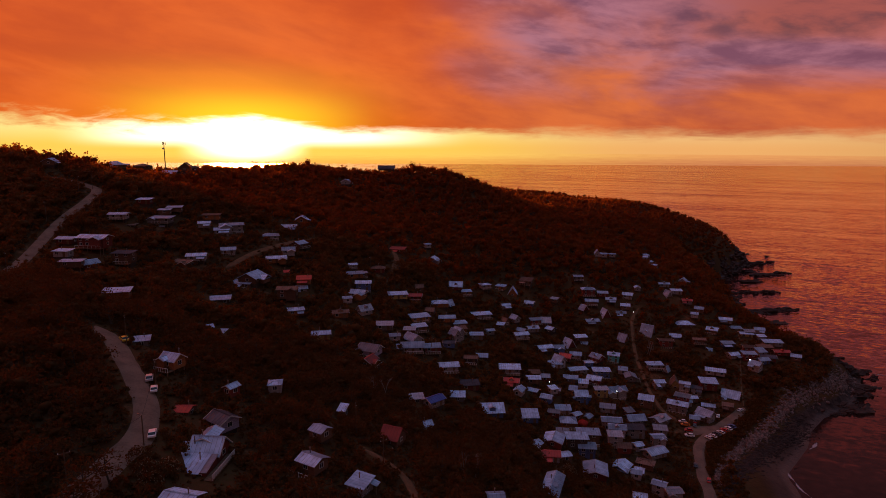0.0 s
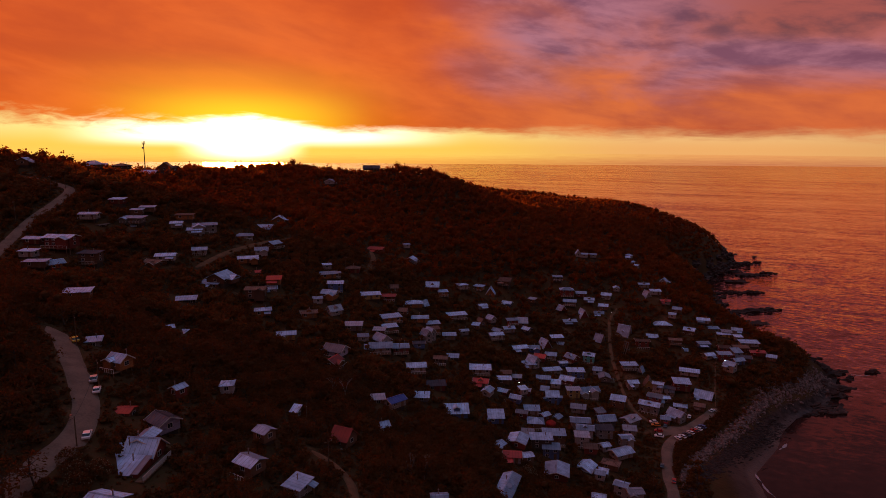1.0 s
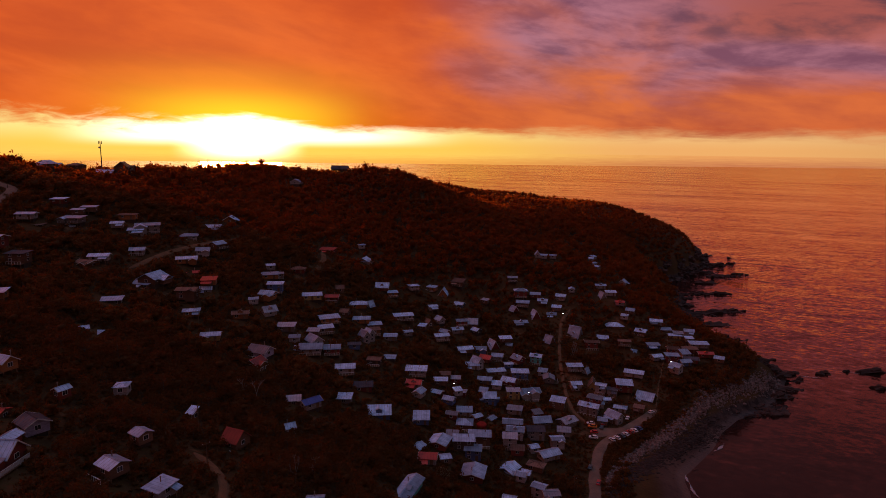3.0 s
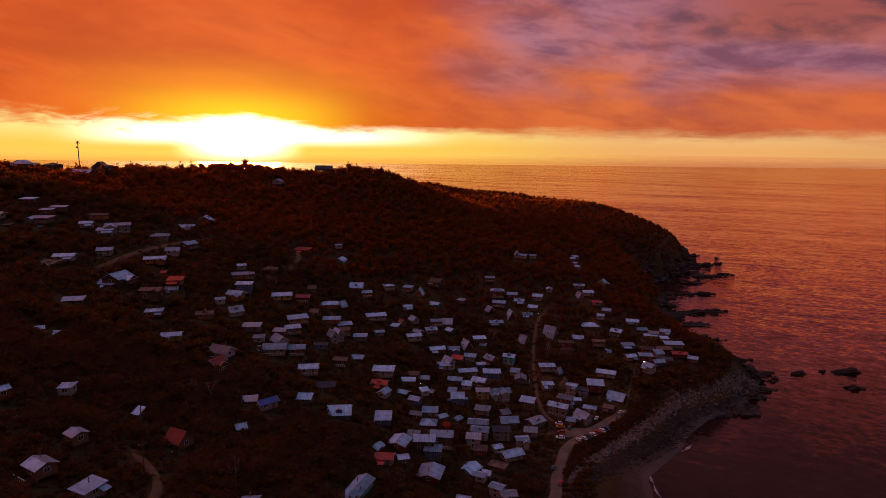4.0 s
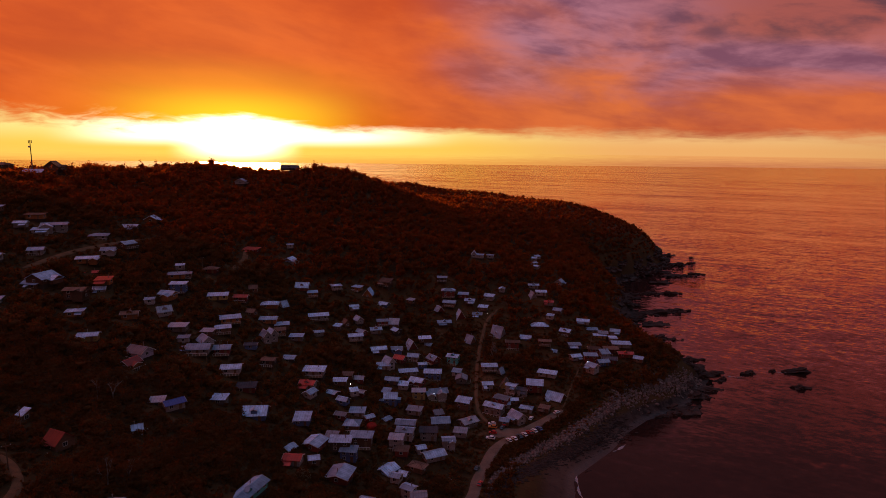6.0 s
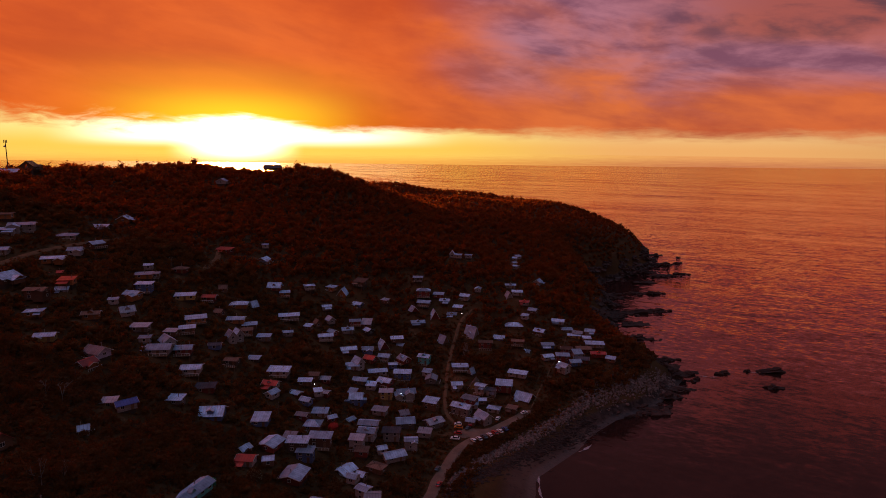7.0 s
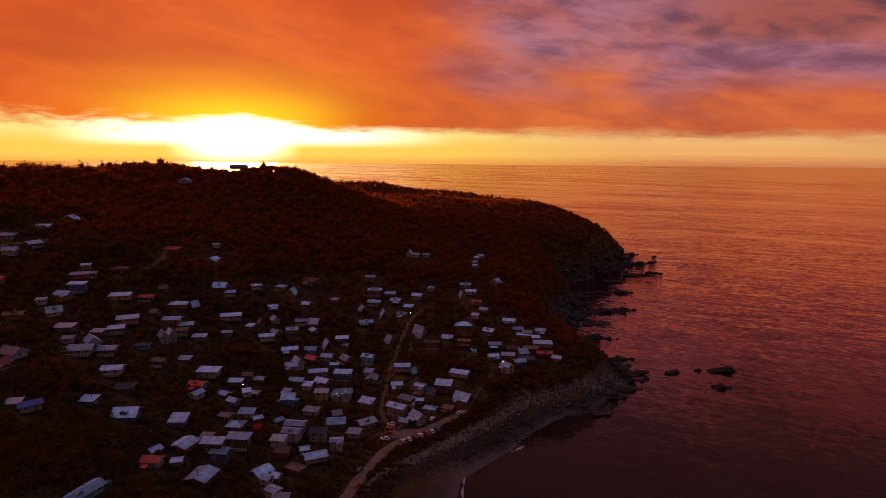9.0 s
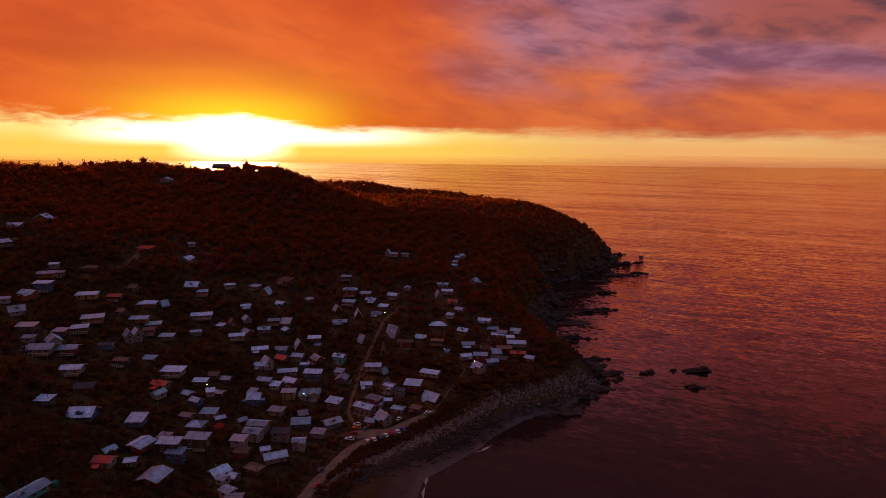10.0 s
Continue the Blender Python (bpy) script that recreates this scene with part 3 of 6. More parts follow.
def house(x, y, top, long_, yaw, look_, storeys, wings=(), deck=None, shed=None, short=None, pitch=None, porch=None, hip=False):
    """A timber house with a metal roof; top is the height of the middle of its roof. wings: (x, y, long, short, turn, up)."""
    roof, wall = look_
    given = pitch is not None
    short = short or max(3.4, min(rng.uniform(0.64, 0.90) * long_, 9.5))
    if abs(yaw) <= 10 and not wings and pitch is None:
        if rng.random() < 0.22:  # the gable turned toward the camera
            yaw, long_, short = yaw + 90, max(3.6, long_ * rng.uniform(0.95, 1.2)), max(3.4, long_ * 0.92)
        yaw += rng.uniform(-36, 6) if x > 20 else rng.uniform(-22, 14)
    yaw += rng.uniform(-1.5, 1.5) if given else rng.uniform(-4, 4)
    pitch = pitch or (rng.choice((0.20, 0.26, 0.34, 0.46)) if abs(yaw) < 45 else rng.choice((0.42, 0.5, 0.58, 0.66, 0.8, 1.4 if long_ < 6 else 0.5)))
    shed = (abs(yaw) < 30 and rng.random() < 0.22) if shed is None else shed
    hip = hip or (not shed and not wings and not given and abs(yaw) < 30 and pitch < 0.6 and rng.random() < 0.22)
    rise = short * pitch / 2 * (0.8 if shed else 1)
    tall = 2.15 + 1.65 * (storeys - 1)  # no storey: an A-frame, its roof down to the ground
    floor = top - rise * 0.5 - tall
    rest = 1 - math.exp(-max(float(shore([x], [y])[0]) - 4, 0) / 24)
    if floor - level(x, y) > 1.0 and rest > 0.35:  # mound the ground up to a floor placed to fit the camera's view
        hill(x, y, 0.62 * max(long_, short) + 1.0, min(3.6, floor - level(x, y) - 0.5) / rest)
    base = level(x, y)
    thing = new("house")
    thing.matrix_world = pose(x, y, floor, 0, 0, yaw)
    tagged(thing, f"{WALL_NAMES[wall]} {('A-frame', 'single-storey', 'two-storey')[storeys]} house with {ROOF_NAMES[roof]} {'shed' if shed else 'hipped' if hip else 'gable'} roof", "house", "hillside houses")
    if long_ > 1.9 * short:
        for k in (-0.38, 0, 0.38):
            PLOTS.append((x + k * long_ * math.cos(radians(yaw)), y + k * long_ * math.sin(radians(yaw)), short * 0.75))
    else:
        PLOTS.append((x, y, max(long_, short) * 0.58))
    away = math.hypot(x - 60, y)  # trees kept clear toward the camera path, so the roof shows
    PLOTS.append((x + (60 - x) / away * 5.0, y - y / away * 5.0, max(long_, short) * 0.46))
    hx, hy = long_ / 2, short / 2
    volume(thing, Matrix(), long_, short, 0, tall, rise, shed, roof, wall, hip=hip)
    if not wings and not shed and not hip and not given and long_ > 4.5 and rng.random() < 0.55:
        ws = short * rng.uniform(0.5, 0.75)
        wings = ((rng.choice((-1, 1)) * (hx - ws / 2), -hy * rng.uniform(0.2, 0.5), short * 1.05, ws, 90, -rng.uniform(0.2, 0.6)),)
    for wx, wy, wl, ws, turn, up in wings:
        volume(thing, pose(wx, wy, 0, 0, 0, turn), wl, ws, -0.5, tall + up, ws * 0.22, False, roof, wall)
    for s in range(storeys):
        n = max(1, int(long_ / 2.6))
        for k in range(n):
            wx = -hx + long_ * (k + 0.5) / n
            if s == 0 and k == n // 2 and n > 1:
                shared("door", DOOR_M, thing, pose(wx, -hy - 0.02, 1.03))
                continue
            w = shared("window_frame", FRAME_M, thing, pose(wx, -hy - 0.02, 1.4 + 1.75 * s))
            shared("pane", PANE_M, w, pose(0, -0.012, 0))
        for e in (-1, 1):
            w = shared("window_frame", FRAME_M, thing, pose(e * (hx + 0.02), 0, 1.4 + 1.75 * s, 0, 0, 90))
            shared("pane", PANE_M, w, pose(0, -0.012 * e, 0))
    # stilts down to the slope, or a base whose dark boards stand for underfloor shade
    low = min(level(x + a * hx, y + b * hy) for a in (-1, 1) for b in (-1, 1)) - 0.6
    if floor - low > 1.2 and 0.3 < floor - base < 1.7 and rng.random() < 0.4:
        for a in (-1, 0, 1):
            for b in (-1, 1):
                shared("post", POST_M, thing, pose(a * (hx - 0.3), b * (hy - 0.3), (low - floor) / 2) @ Matrix.Diagonal((1, 1, floor - low, 1)))
    else:
        bm = bmesh.new()
        box(bm, -hx + 0.35, -hy + 0.35, min(-0.3, low - floor), hx - 0.35, hy - 0.35, 0.05)
        part("foundation", bm, WALL["d"], thing)
    if rng.random() < 0.55:
        pipe_on(thing, rng.uniform(-0.3, 0.3) * long_, rng.uniform(0.05, 0.3) * short, tall + rise * 0.9 + 0.3)
    # a lean-to roof against the front or a side
    if porch or (porch is None and long_ > 4.2 and rng.random() < 0.4):
        w, reach, side = long_ * rng.uniform(0.35, 0.8), rng.uniform(1.6, 2.6), rng.choice((-1, 1))
        cx = side * (hx - w / 2)
        bm = bmesh.new()
        prism(bm, [(-hy - reach, tall - 0.95), (-hy - 0.02, tall - 0.45), (-hy - 0.02, tall - 0.35), (-hy - reach, tall - 0.85)], cx - w / 2, cx + w / 2)
        bmesh.ops.transform(bm, matrix=TURN, verts=bm.verts)
        bmesh.ops.recalc_face_normals(bm, faces=bm.faces)
        p = part("porch_roof", bm, ROOF[roof], thing)
        for a in (-1, 1):
            h = tall - 0.9 + floor - low + 0.5
            shared("post", POST_M, p, pose(cx + a * (w / 2 - 0.15), -hy - reach + 0.2, tall - 0.92 - h / 2) @ Matrix.Diagonal((0.6, 0.6, h, 1)))
    # a deck on the view side of some
    if deck or (deck is None and rng.random() < 0.42 and long_ > 4.4):
        bm = bmesh.new()
        box(bm, -hx, -hy - 1.9, -0.12, hx, -hy - 0.01, 0.0)
        d = part("deck", bm, POST, thing)
        bm = bmesh.new()
        for k in range(7):
            kx = -hx + 0.05 + (long_ - 0.1) * k / 6
            box(bm, kx - 0.04, -hy - 1.88, 0.0, kx + 0.04, -hy - 1.80, 0.95)
        box(bm, -hx, -hy - 1.90, 0.95, hx, -hy - 1.78, 1.02)
        part("railing", bm, TRIM, d)
        for a in (-1, 0, 1):
            shared("post", POST_M, d, pose(a * (hx - 0.15), -hy - 1.75, -0.12 - (floor - low + 1) / 2) @ Matrix.Diagonal((0.7, 0.7, floor - low + 1, 1)))
    # a gabled dormer in the front slope of some
    if not shed and not hip and not wings and long_ > 4.8 and pitch >= 0.34 and rng.random() < 0.45:
        w = rng.uniform(1.3, 1.9)
        z = tall + rise * 0.28
        bm = bmesh.new()
        prism(bm, [(-w / 2, z - 0.5), (w / 2, z - 0.5), (w / 2, z + 0.55), (0, z + 0.55 + w * 0.38), (-w / 2, z + 0.55)], -hy * 0.72, -hy * 0.1)
        d = part("dormer", bm, WALL[wall], thing)
        for side in (-1, 1):
            bm = bmesh.new()
            e = w / 2 + 0.22
            prism(bm, [(side * e, z + 0.41), (0, z + 0.58 + w * 0.38), (0, z + 0.68 + w * 0.38), (side * e, z + 0.51)], -hy * 0.72 - 0.3, -hy * 0.1)
            part("roof", bm, ROOF[roof], d)
        shared("window_frame", FRAME_M, d, pose(0, -hy * 0.72 - 0.02, z + 0.18) @ Matrix.Scale(0.62, 4))
    return thing


house(-136.5, 293.9, 99.2, 6.2, -4, "zr", 1, short=3.8, pitch=0.3, shed=True, porch=False, deck=False)
house(-122.0, 292.3, 95.6, 6.3, 8, "zn", 1, short=3.8, pitch=0.25, shed=True, porch=False, deck=False)
house(-124.7, 287.5, 94.8, 5.1, 6, "zn", 1, short=3.4, pitch=0.25, shed=True, porch=False, deck=False)
house(-138.0, 271.5, 94.7, 7.0, 3, "zw", 1, short=4.0, pitch=0.3, shed=False, porch=False, deck=True)
house(-135.7, 270.6, 89.8, 10.0, -2, "nd", 1, short=3.8, pitch=0.15, shed=True, porch=False, deck=False)
house(-122.6, 279.2, 92.1, 9.0, -5, "zg", 1, short=4.6, pitch=0.28, shed=True, porch=False, deck=True, wings=((-3.4, -1.6, 4.4, 3.0, 90, -0.3),))
house(-124.0, 277.8, 88.7, 5.6, 12, "zo", 1, short=4.2, pitch=0.45, shed=False, porch=False, deck=False)
house(-106.7, 297.5, 91.4, 7.6, 8, "no", 1, short=4.0, pitch=0.2, shed=True, porch=False, deck=False)
house(-105.5, 284.2, 89.3, 4.9, 0.0, "zw", 1)
house(-98.4, 286.6, 85.7, 6.3, 20.0, "zw", 2)
house(-96.2, 294.2, 87.3, 10.0, 25, "zw", 2, short=6.0, wings=((-3.0, -3.0, 6.0, 5.0, 90, -0.4),))
house(-80.6, 301.9, 81.2, 9.1, 15.0, "zw", 1)
house(-76.7, 326.2, 82.5, 9.1, 0.0, "zn", 1)
house(-73.2, 346.2, 84.7, 6.7, 0.0, "zo", 1)
house(-64.6, 297.6, 77.9, 6.0, 60.0, "zn", 1)
house(-67.0, 284.3, 77.0, 5.4, 15.0, "zw", 1)
house(-69.6, 271.2, 75.3, 8.0, 10.0, "zo", 1)
house(-89.7, 268.3, 79.6, 5.6, 16, "zw", 1, short=4.4, pitch=0.42, shed=False, porch=False, deck=True)
house(-97.0, 250.5, 80.0, 7.0, 10, "zw", 1, short=4.2, pitch=0.35, shed=False, porch=True, deck=False)
house(-100.2, 247.1, 78.0, 6.8, -10.0, "no", 1)
house(-144.6, 243.0, 88.0, 6.4, -6, "zr", 1, short=4.4, pitch=0.3, shed=False, porch=False, deck=False)
house(-130.1, 236.0, 89.7, 10.4, -7, "zr", 2, short=5.6, pitch=0.32, shed=False, porch=False, deck=True, wings=((2.6, -1.6, 5.6, 4.0, 90, -0.3),))
house(-137.2, 227.0, 85.5, 5.6, -5, "zw", 1, short=3.4, pitch=0.25, shed=True, porch=False, deck=False)
house(-117.3, 232.0, 84.0, 7.0, -3, "dn", 2, short=4.6, pitch=0.2, shed=True, porch=False, deck=True)
house(-126.1, 223.6, 81.9, 5.2, 56, "zr", 1, short=4.0, pitch=0.6, shed=False, porch=False, deck=False)
house(-129.6, 218.9, 83.1, 7.1, 3, "zn", 1, short=3.2, pitch=0.2, shed=True, porch=False, deck=False)
house(-100.9, 192.8, 78.3, 7.4, 13, "zo", 1, short=4.2, pitch=0.28, shed=True, porch=False, deck=False)
house(-78.9, 219.7, 69.0, 9.0, 14, "zd", 1, short=3.8, pitch=0.3, shed=True, porch=False, deck=False)
house(-72.2, 242.2, 73.4, 8.2, 0.0, "zn", 1)
house(-75.1, 241.1, 70.8, 8.3, 0.0, "zn", 1)
house(-65.9, 265.6, 69.9, 6.0, 15.0, "rn", 1)
house(-53.5, 252.1, 69.7, 5.5, 0.0, "ro", 1)
house(-57.2, 238.1, 68.8, 7.2, 0.0, "nn", 2)
house(-54.1, 249.5, 66.4, 4.4, 10.0, "zw", 1)
house(-51.6, 226.2, 63.3, 5.6, 15.0, "zo", 1)
house(-220.8, 362.5, 115.0, 5.5, 0.0, "zn", 1)
house(-210.9, 378.9, 115.2, 5.7, 0.0, "zn", 1)
house(-193.8, 381.6, 113.7, 10.7, 0.0, "zn", 1)
house(-179.1, 387.4, 112.6, 8.4, 0.0, "nn", 1)
house(-160.6, 407.9, 112.1, 8.7, 0.0, "nn", 1)
house(-172.3, 406.2, 107.5, 13.2, 0.0, "zn", 1)
house(-166.1, 344.5, 106.3, 11.9, 0.0, "dd", 1)
house(-72.0, 189.2, 67.4, 3.7, 34, "zw", 1, short=3.2, pitch=0.4, shed=False, porch=False, deck=False)
house(-68.3, 189.2, 65.7, 4.6, -8, "zn", 1, short=3.2, pitch=0.25, shed=True, porch=False, deck=False)
house(-60.9, 137.5, 75.6, 4.2, -24, "zo", 1, short=3.6, pitch=0.7, shed=False, porch=False, deck=True, wings=((-1.0, -1.0, 3.4, 2.3, 90, 0.25),))
house(-46.7, 134.8, 69.4, 2.8, 60, "zr", 1, short=2.4, pitch=0.5, shed=False, porch=False, deck=False)
house(-40.4, 149.3, 64.3, 3.2, 10.0, "zw", 1)
house(-52.3, 121.8, 69.7, 3.2, 0.0, "rn", 1)
house(-43.5, 118.9, 69.2, 4.8, -38, "dv", 1, short=4.4, pitch=0.5, shed=False, porch=False)
RED_HOUSE = house(-42.4, 108.2, 68.8, 5.4, -7, "zr", 1, short=5.0, pitch=0.9, shed=False, porch=False, deck=False, wings=((-0.9, 1.9, 4.8, 2.8, 90, 1.5), (-4.0, 1.0, 3.0, 3.4, 0, -0.4)))
house(-24.6, 124.6, 63.7, 3.5, -35, "zn", 1, short=3.2, pitch=0.4, shed=False)
house(-23.7, 110.7, 64.3, 4.5, -32, "zn", 1, short=3.9, pitch=0.4, shed=False, porch=False)
house(-41.0, 91.1, 68.2, 5.4, -16, "zn", 1, short=4.2, pitch=0.35, shed=False)
house(-75.0, 152.9, 74.8, 3.6, 10.0, "zg", 1)
house(-39.8, 212.4, 58.3, 6.0, 15.0, "zy", 1)
house(-18.9, 346.9, 66.9, 8.3, 0.0, "rr", 1)
house(-1.7, 369.8, 65.9, 3.6, 15.0, "zw", 1)
house(1.4, 353.0, 60.2, 5.8, 0.0, "zw", 1)
house(-37.9, 292.3, 67.9, 3.9, 15, "zw", 1, short=2.7, pitch=0.3, shed=True, porch=False, deck=False)
house(-26.4, 301.1, 64.9, 6.4, 0, "nr", 1, short=4.7, pitch=0.4, shed=False, porch=False, deck=False, hip=True)
house(-35.7, 282.1, 65.7, 7.1, 12, "zo", 1, short=4.0, pitch=0.25, shed=True, porch=False, deck=False)
house(-32.3, 286.7, 65.0, 3.4, 10, "gn", 1, short=2.8, pitch=0.25, shed=True, porch=False, deck=True)
house(-30.7, 271.0, 63.6, 6.5, 4, "zb", 2, short=3.9, pitch=0.2, shed=True, porch=False, deck=True)
house(-31.9, 262.3, 61.6, 6.3, -18, "zo", 1, short=4.4, pitch=0.5, shed=False, porch=False, deck=False, wings=((1.5, -1.5, 5.5, 3.1, 90, -0.2),))
house(-35.5, 252.3, 61.1, 3.7, 14, "zw", 1, short=2.6, pitch=0.3, shed=True, porch=False, deck=False)
house(-27.8, 247.2, 58.3, 5.1, 38, "gw", 1, short=4.0, pitch=0.9, shed=False, porch=False, deck=False)
house(-15.4, 277.0, 57.0, 8.2, 12, "zy", 1, short=4.5, pitch=0.2, shed=True, porch=False, deck=False)
house(-36.3, 236.2, 59.7, 5.7, 14, "no", 1, short=4.0, pitch=0.4, shed=False, porch=False, deck=False)
house(-5.8, 300.6, 55.3, 3.8, 8, "nn", 1, short=3.0, pitch=1.0, shed=False, porch=False, deck=False)
house(-7.5, 285.7, 54.3, 5.8, 0, "rr", 1, short=3.7, pitch=0.4, shed=False, porch=False, deck=True)
house(13.9, 325.5, 50.9, 6.5, -4, "zr", 1, short=4.6, pitch=0.9, shed=False, porch=False, deck=False)
house(19.4, 323.7, 47.2, 5.1, 12, "zo", 1, short=3.3, pitch=0.3, shed=True, porch=False, deck=True)
house(4.4, 291.7, 49.5, 7.6, 8, "zo", 1, short=4.9, pitch=0.4, shed=False, porch=False, deck=False, hip=True)
house(9.5, 298.6, 47.2, 3.4, 50, "zw", 0, short=3.3, pitch=1.6, shed=False, porch=False, deck=False)
house(26.0, 302.4, 40.3, 9.3, 12, "zw", 1, short=3.9, pitch=0.25, shed=True, porch=False, deck=True)
house(-0.2, 276.5, 49.7, 4.0, -20, "nn", 1, short=3.3, pitch=0.8, shed=False, porch=False, deck=False)
house(7.4, 276.5, 46.2, 7.1, 6, "zo", 1, short=4.4, pitch=0.35, shed=False, porch=False, deck=False)
house(13.4, 276.4, 43.2, 6.0, 14, "zn", 1, short=3.6, pitch=0.25, shed=True, porch=False, deck=False)
house(13.9, 270.2, 42.4, 4.6, 14, "no", 1, short=3.3, pitch=0.3, shed=True, porch=False, deck=True)
house(10.4, 258.2, 44.5, 4.0, -50, "zw", 2, short=3.4, pitch=1.25, shed=False, porch=False, deck=False)
house(12.2, 262.2, 44.1, 4.0, -50, "zw", 2, short=3.4, pitch=1.25, shed=False, porch=False, deck=False)
house(21.1, 271.4, 39.1, 5.6, -2, "zg", 1, short=3.4, pitch=0.25, shed=True, porch=False, deck=False)
house(28.4, 286.8, 36.5, 4.6, 14, "zw", 1, short=3.2, pitch=0.3, shed=False, porch=False, deck=False)
house(7.4, 246.3, 43.6, 4.6, 5, "db", 1, short=3.2, pitch=0.4, shed=False, porch=False, deck=False)
house(-18.9, 238.7, 53.7, 6.5, 0, "gg", 1, short=3.9, pitch=0.3, shed=True, porch=False, deck=False)
house(-14.4, 232.1, 50.9, 4.0, 8, "zw", 1, short=2.8, pitch=0.25, shed=True, porch=False, deck=False)
house(-7.4, 235.6, 49.5, 5.7, -50, "zw", 1, short=4.8, pitch=0.8, shed=False, porch=False, deck=False)
house(-7.3, 228.3, 48.7, 7.9, 6, "zw", 1, short=5.9, pitch=0.4, shed=False, porch=False, deck=True, wings=((-4.2, -0.4, 3.7, 4.6, 0, -0.5),))
house(-8.9, 243.2, 50.2, 4.6, -6, "gn", 1, short=3.3, pitch=0.3, shed=True, porch=False, deck=False)
house(-5.1, 250.2, 49.5, 5.8, 20, "zn", 1, short=3.5, pitch=0.3, shed=True, porch=False, deck=True)
house(-5.2, 260.9, 50.8, 8.0, 22, "zo", 1, short=4.4, pitch=0.25, shed=True, porch=False, deck=True)
house(-22.2, 212.0, 53.1, 6.9, -24, "gv", 1, short=5.5, pitch=0.6, shed=False, porch=False, deck=True, wings=((-3.6, -0.4, 3.2, 4.0, 0, -0.5),))
house(30.6, 334.9, 48.6, 5.4, 15.0, "zw", 1)
house(41.3, 346.9, 44.9, 5.2, 0.0, "zo", 1)
house(47.9, 345.1, 42.8, 5.2, -10.0, "zo", 1)
house(57.0, 339.7, 37.0, 5.1, 0.0, "zb", 1)
house(57.2, 354.2, 47.0, 6.6, 0.0, "nn", 1)
house(41.3, 326.0, 39.1, 4.6, 18, "zw", 1, short=3.4, pitch=0.4, shed=False, porch=True, deck=False)
house(45.0, 313.9, 35.5, 4.4, -58, "zw", 1, short=3.6, pitch=0.9, shed=False, porch=False, deck=False)
house(39.1, 308.3, 35.4, 4.0, -60, "nn", 1, short=3.4, pitch=1.1, shed=False, porch=False, deck=False)
house(-22.0, 204.1, 51.3, 5.5, 68, "ro", 1, short=4.2, pitch=0.6, shed=False, wings=((0.0, 0.0, 5.8, 3.0, 90, -0.3),))
house(0.2, 232.5, 46.9, 5.8, 6, "zr", 1, short=5.0, pitch=0.35, shed=False, porch=False, deck=True)
house(6.6, 222.2, 42.7, 6.6, 8, "zw", 1, short=5.0, pitch=0.30, shed=False, porch=False, deck=True)
house(21.7, 250.9, 35.8, 5.0, -6, "zd", 1, short=3.6, pitch=0.25, shed=True, porch=False, deck=False)
house(16.4, 239.3, 39.5, 5.2, -8, "nd", 1, short=3.8, pitch=0.30, shed=False, porch=False, deck=True)
house(14.1, 214.7, 37.9, 6.4, 4, "dr", 1, short=4.0, pitch=0.25, shed=True, porch=False, deck=False)
house(9.0, 200.5, 39.4, 4.8, -4, "zg", 2, short=4.0, pitch=0.25, shed=True, porch=False, deck=False)
house(0.6, 183.2, 45.6, 5.6, 40, "bw", 1, short=3.8, pitch=0.45, shed=False, porch=False, deck=False)
house(-5.0, 184.6, 45.4, 4.2, 10, "gn", 1, short=3.4, pitch=0.3, shed=True)
house(33.4, 246.3, 32.4, 8.2, -4, "zw", 1, short=4.6, pitch=0.25, shed=True, porch=False, deck=True)
house(43.8, 247.1, 27.2, 5.4, -2, "zn", 1, short=3.2, pitch=0.22, shed=True, porch=False, deck=False)
house(42.0, 237.4, 26.0, 4.2, 0.0, "zr", 1)
house(34.7, 227.8, 30.3, 4.4, 62, "zw", 1, short=3.6, pitch=0.5, shed=False, porch=False, deck=False)
house(50.6, 238.9, 26.1, 3.2, 20.0, "zw", 1)
house(20.9, 201.1, 34.9, 7.4, 3, "zb", 1, short=6.8, pitch=0.55, shed=False, porch=False, deck=False, wings=((0.0, -1.7, 2.8, 2.0, 90, 1.45), (-4.2, -0.6, 1.6, 2.0, 0, -0.9)))
house(57.3, 320.8, 32.0, 5.6, 8, "zr", 1, short=3.4, pitch=0.25, shed=True, porch=False, deck=True)
house(63.4, 322.2, 31.0, 5.0, -4, "gn", 1, short=4.8, pitch=0.9, shed=True, porch=False, deck=False)
house(47.4, 305.1, 31.2, 4.4, -40, "zr", 1, short=3.6, pitch=0.6, shed=False, porch=False, deck=False)
house(54.3, 311.8, 30.4, 5.4, 12, "zw", 1, short=3.8, pitch=0.45, shed=False, porch=False, deck=False)
house(45.4, 294.8, 32.3, 6.6, 14, "zw", 1, short=4.2, pitch=0.35, shed=False, porch=False, deck=True)
house(64.9, 316.5, 28.5, 4.3, -50, "zd", 1, short=4.0, pitch=0.5, shed=False, porch=False, deck=False)
house(-9.9, 141.3, 54.8, 4.6, -26, "rn", 1, short=4.8, pitch=0.9, shed=False, porch=False, deck=True, wings=((-1.2, -1.4, 3.4, 2.4, 90, -0.3),))
house(35.7, 207.2, 29.1, 5.3, -2, "zb", 1, short=5.0, pitch=0.5, shed=True, porch=False, deck=False, wings=((-1.9, -0.6, 3.6, 2.2, 90, -0.5),))
house(52.9, 229.9, 21.2, 5.6, -4, "zw", 1, short=3.8, pitch=0.35, shed=True, porch=False, deck=False)
house(42.0, 195.0, 26.1, 6.4, 70, "zr", 1, short=6.0, pitch=0.28, shed=False, porch=False, deck=False)
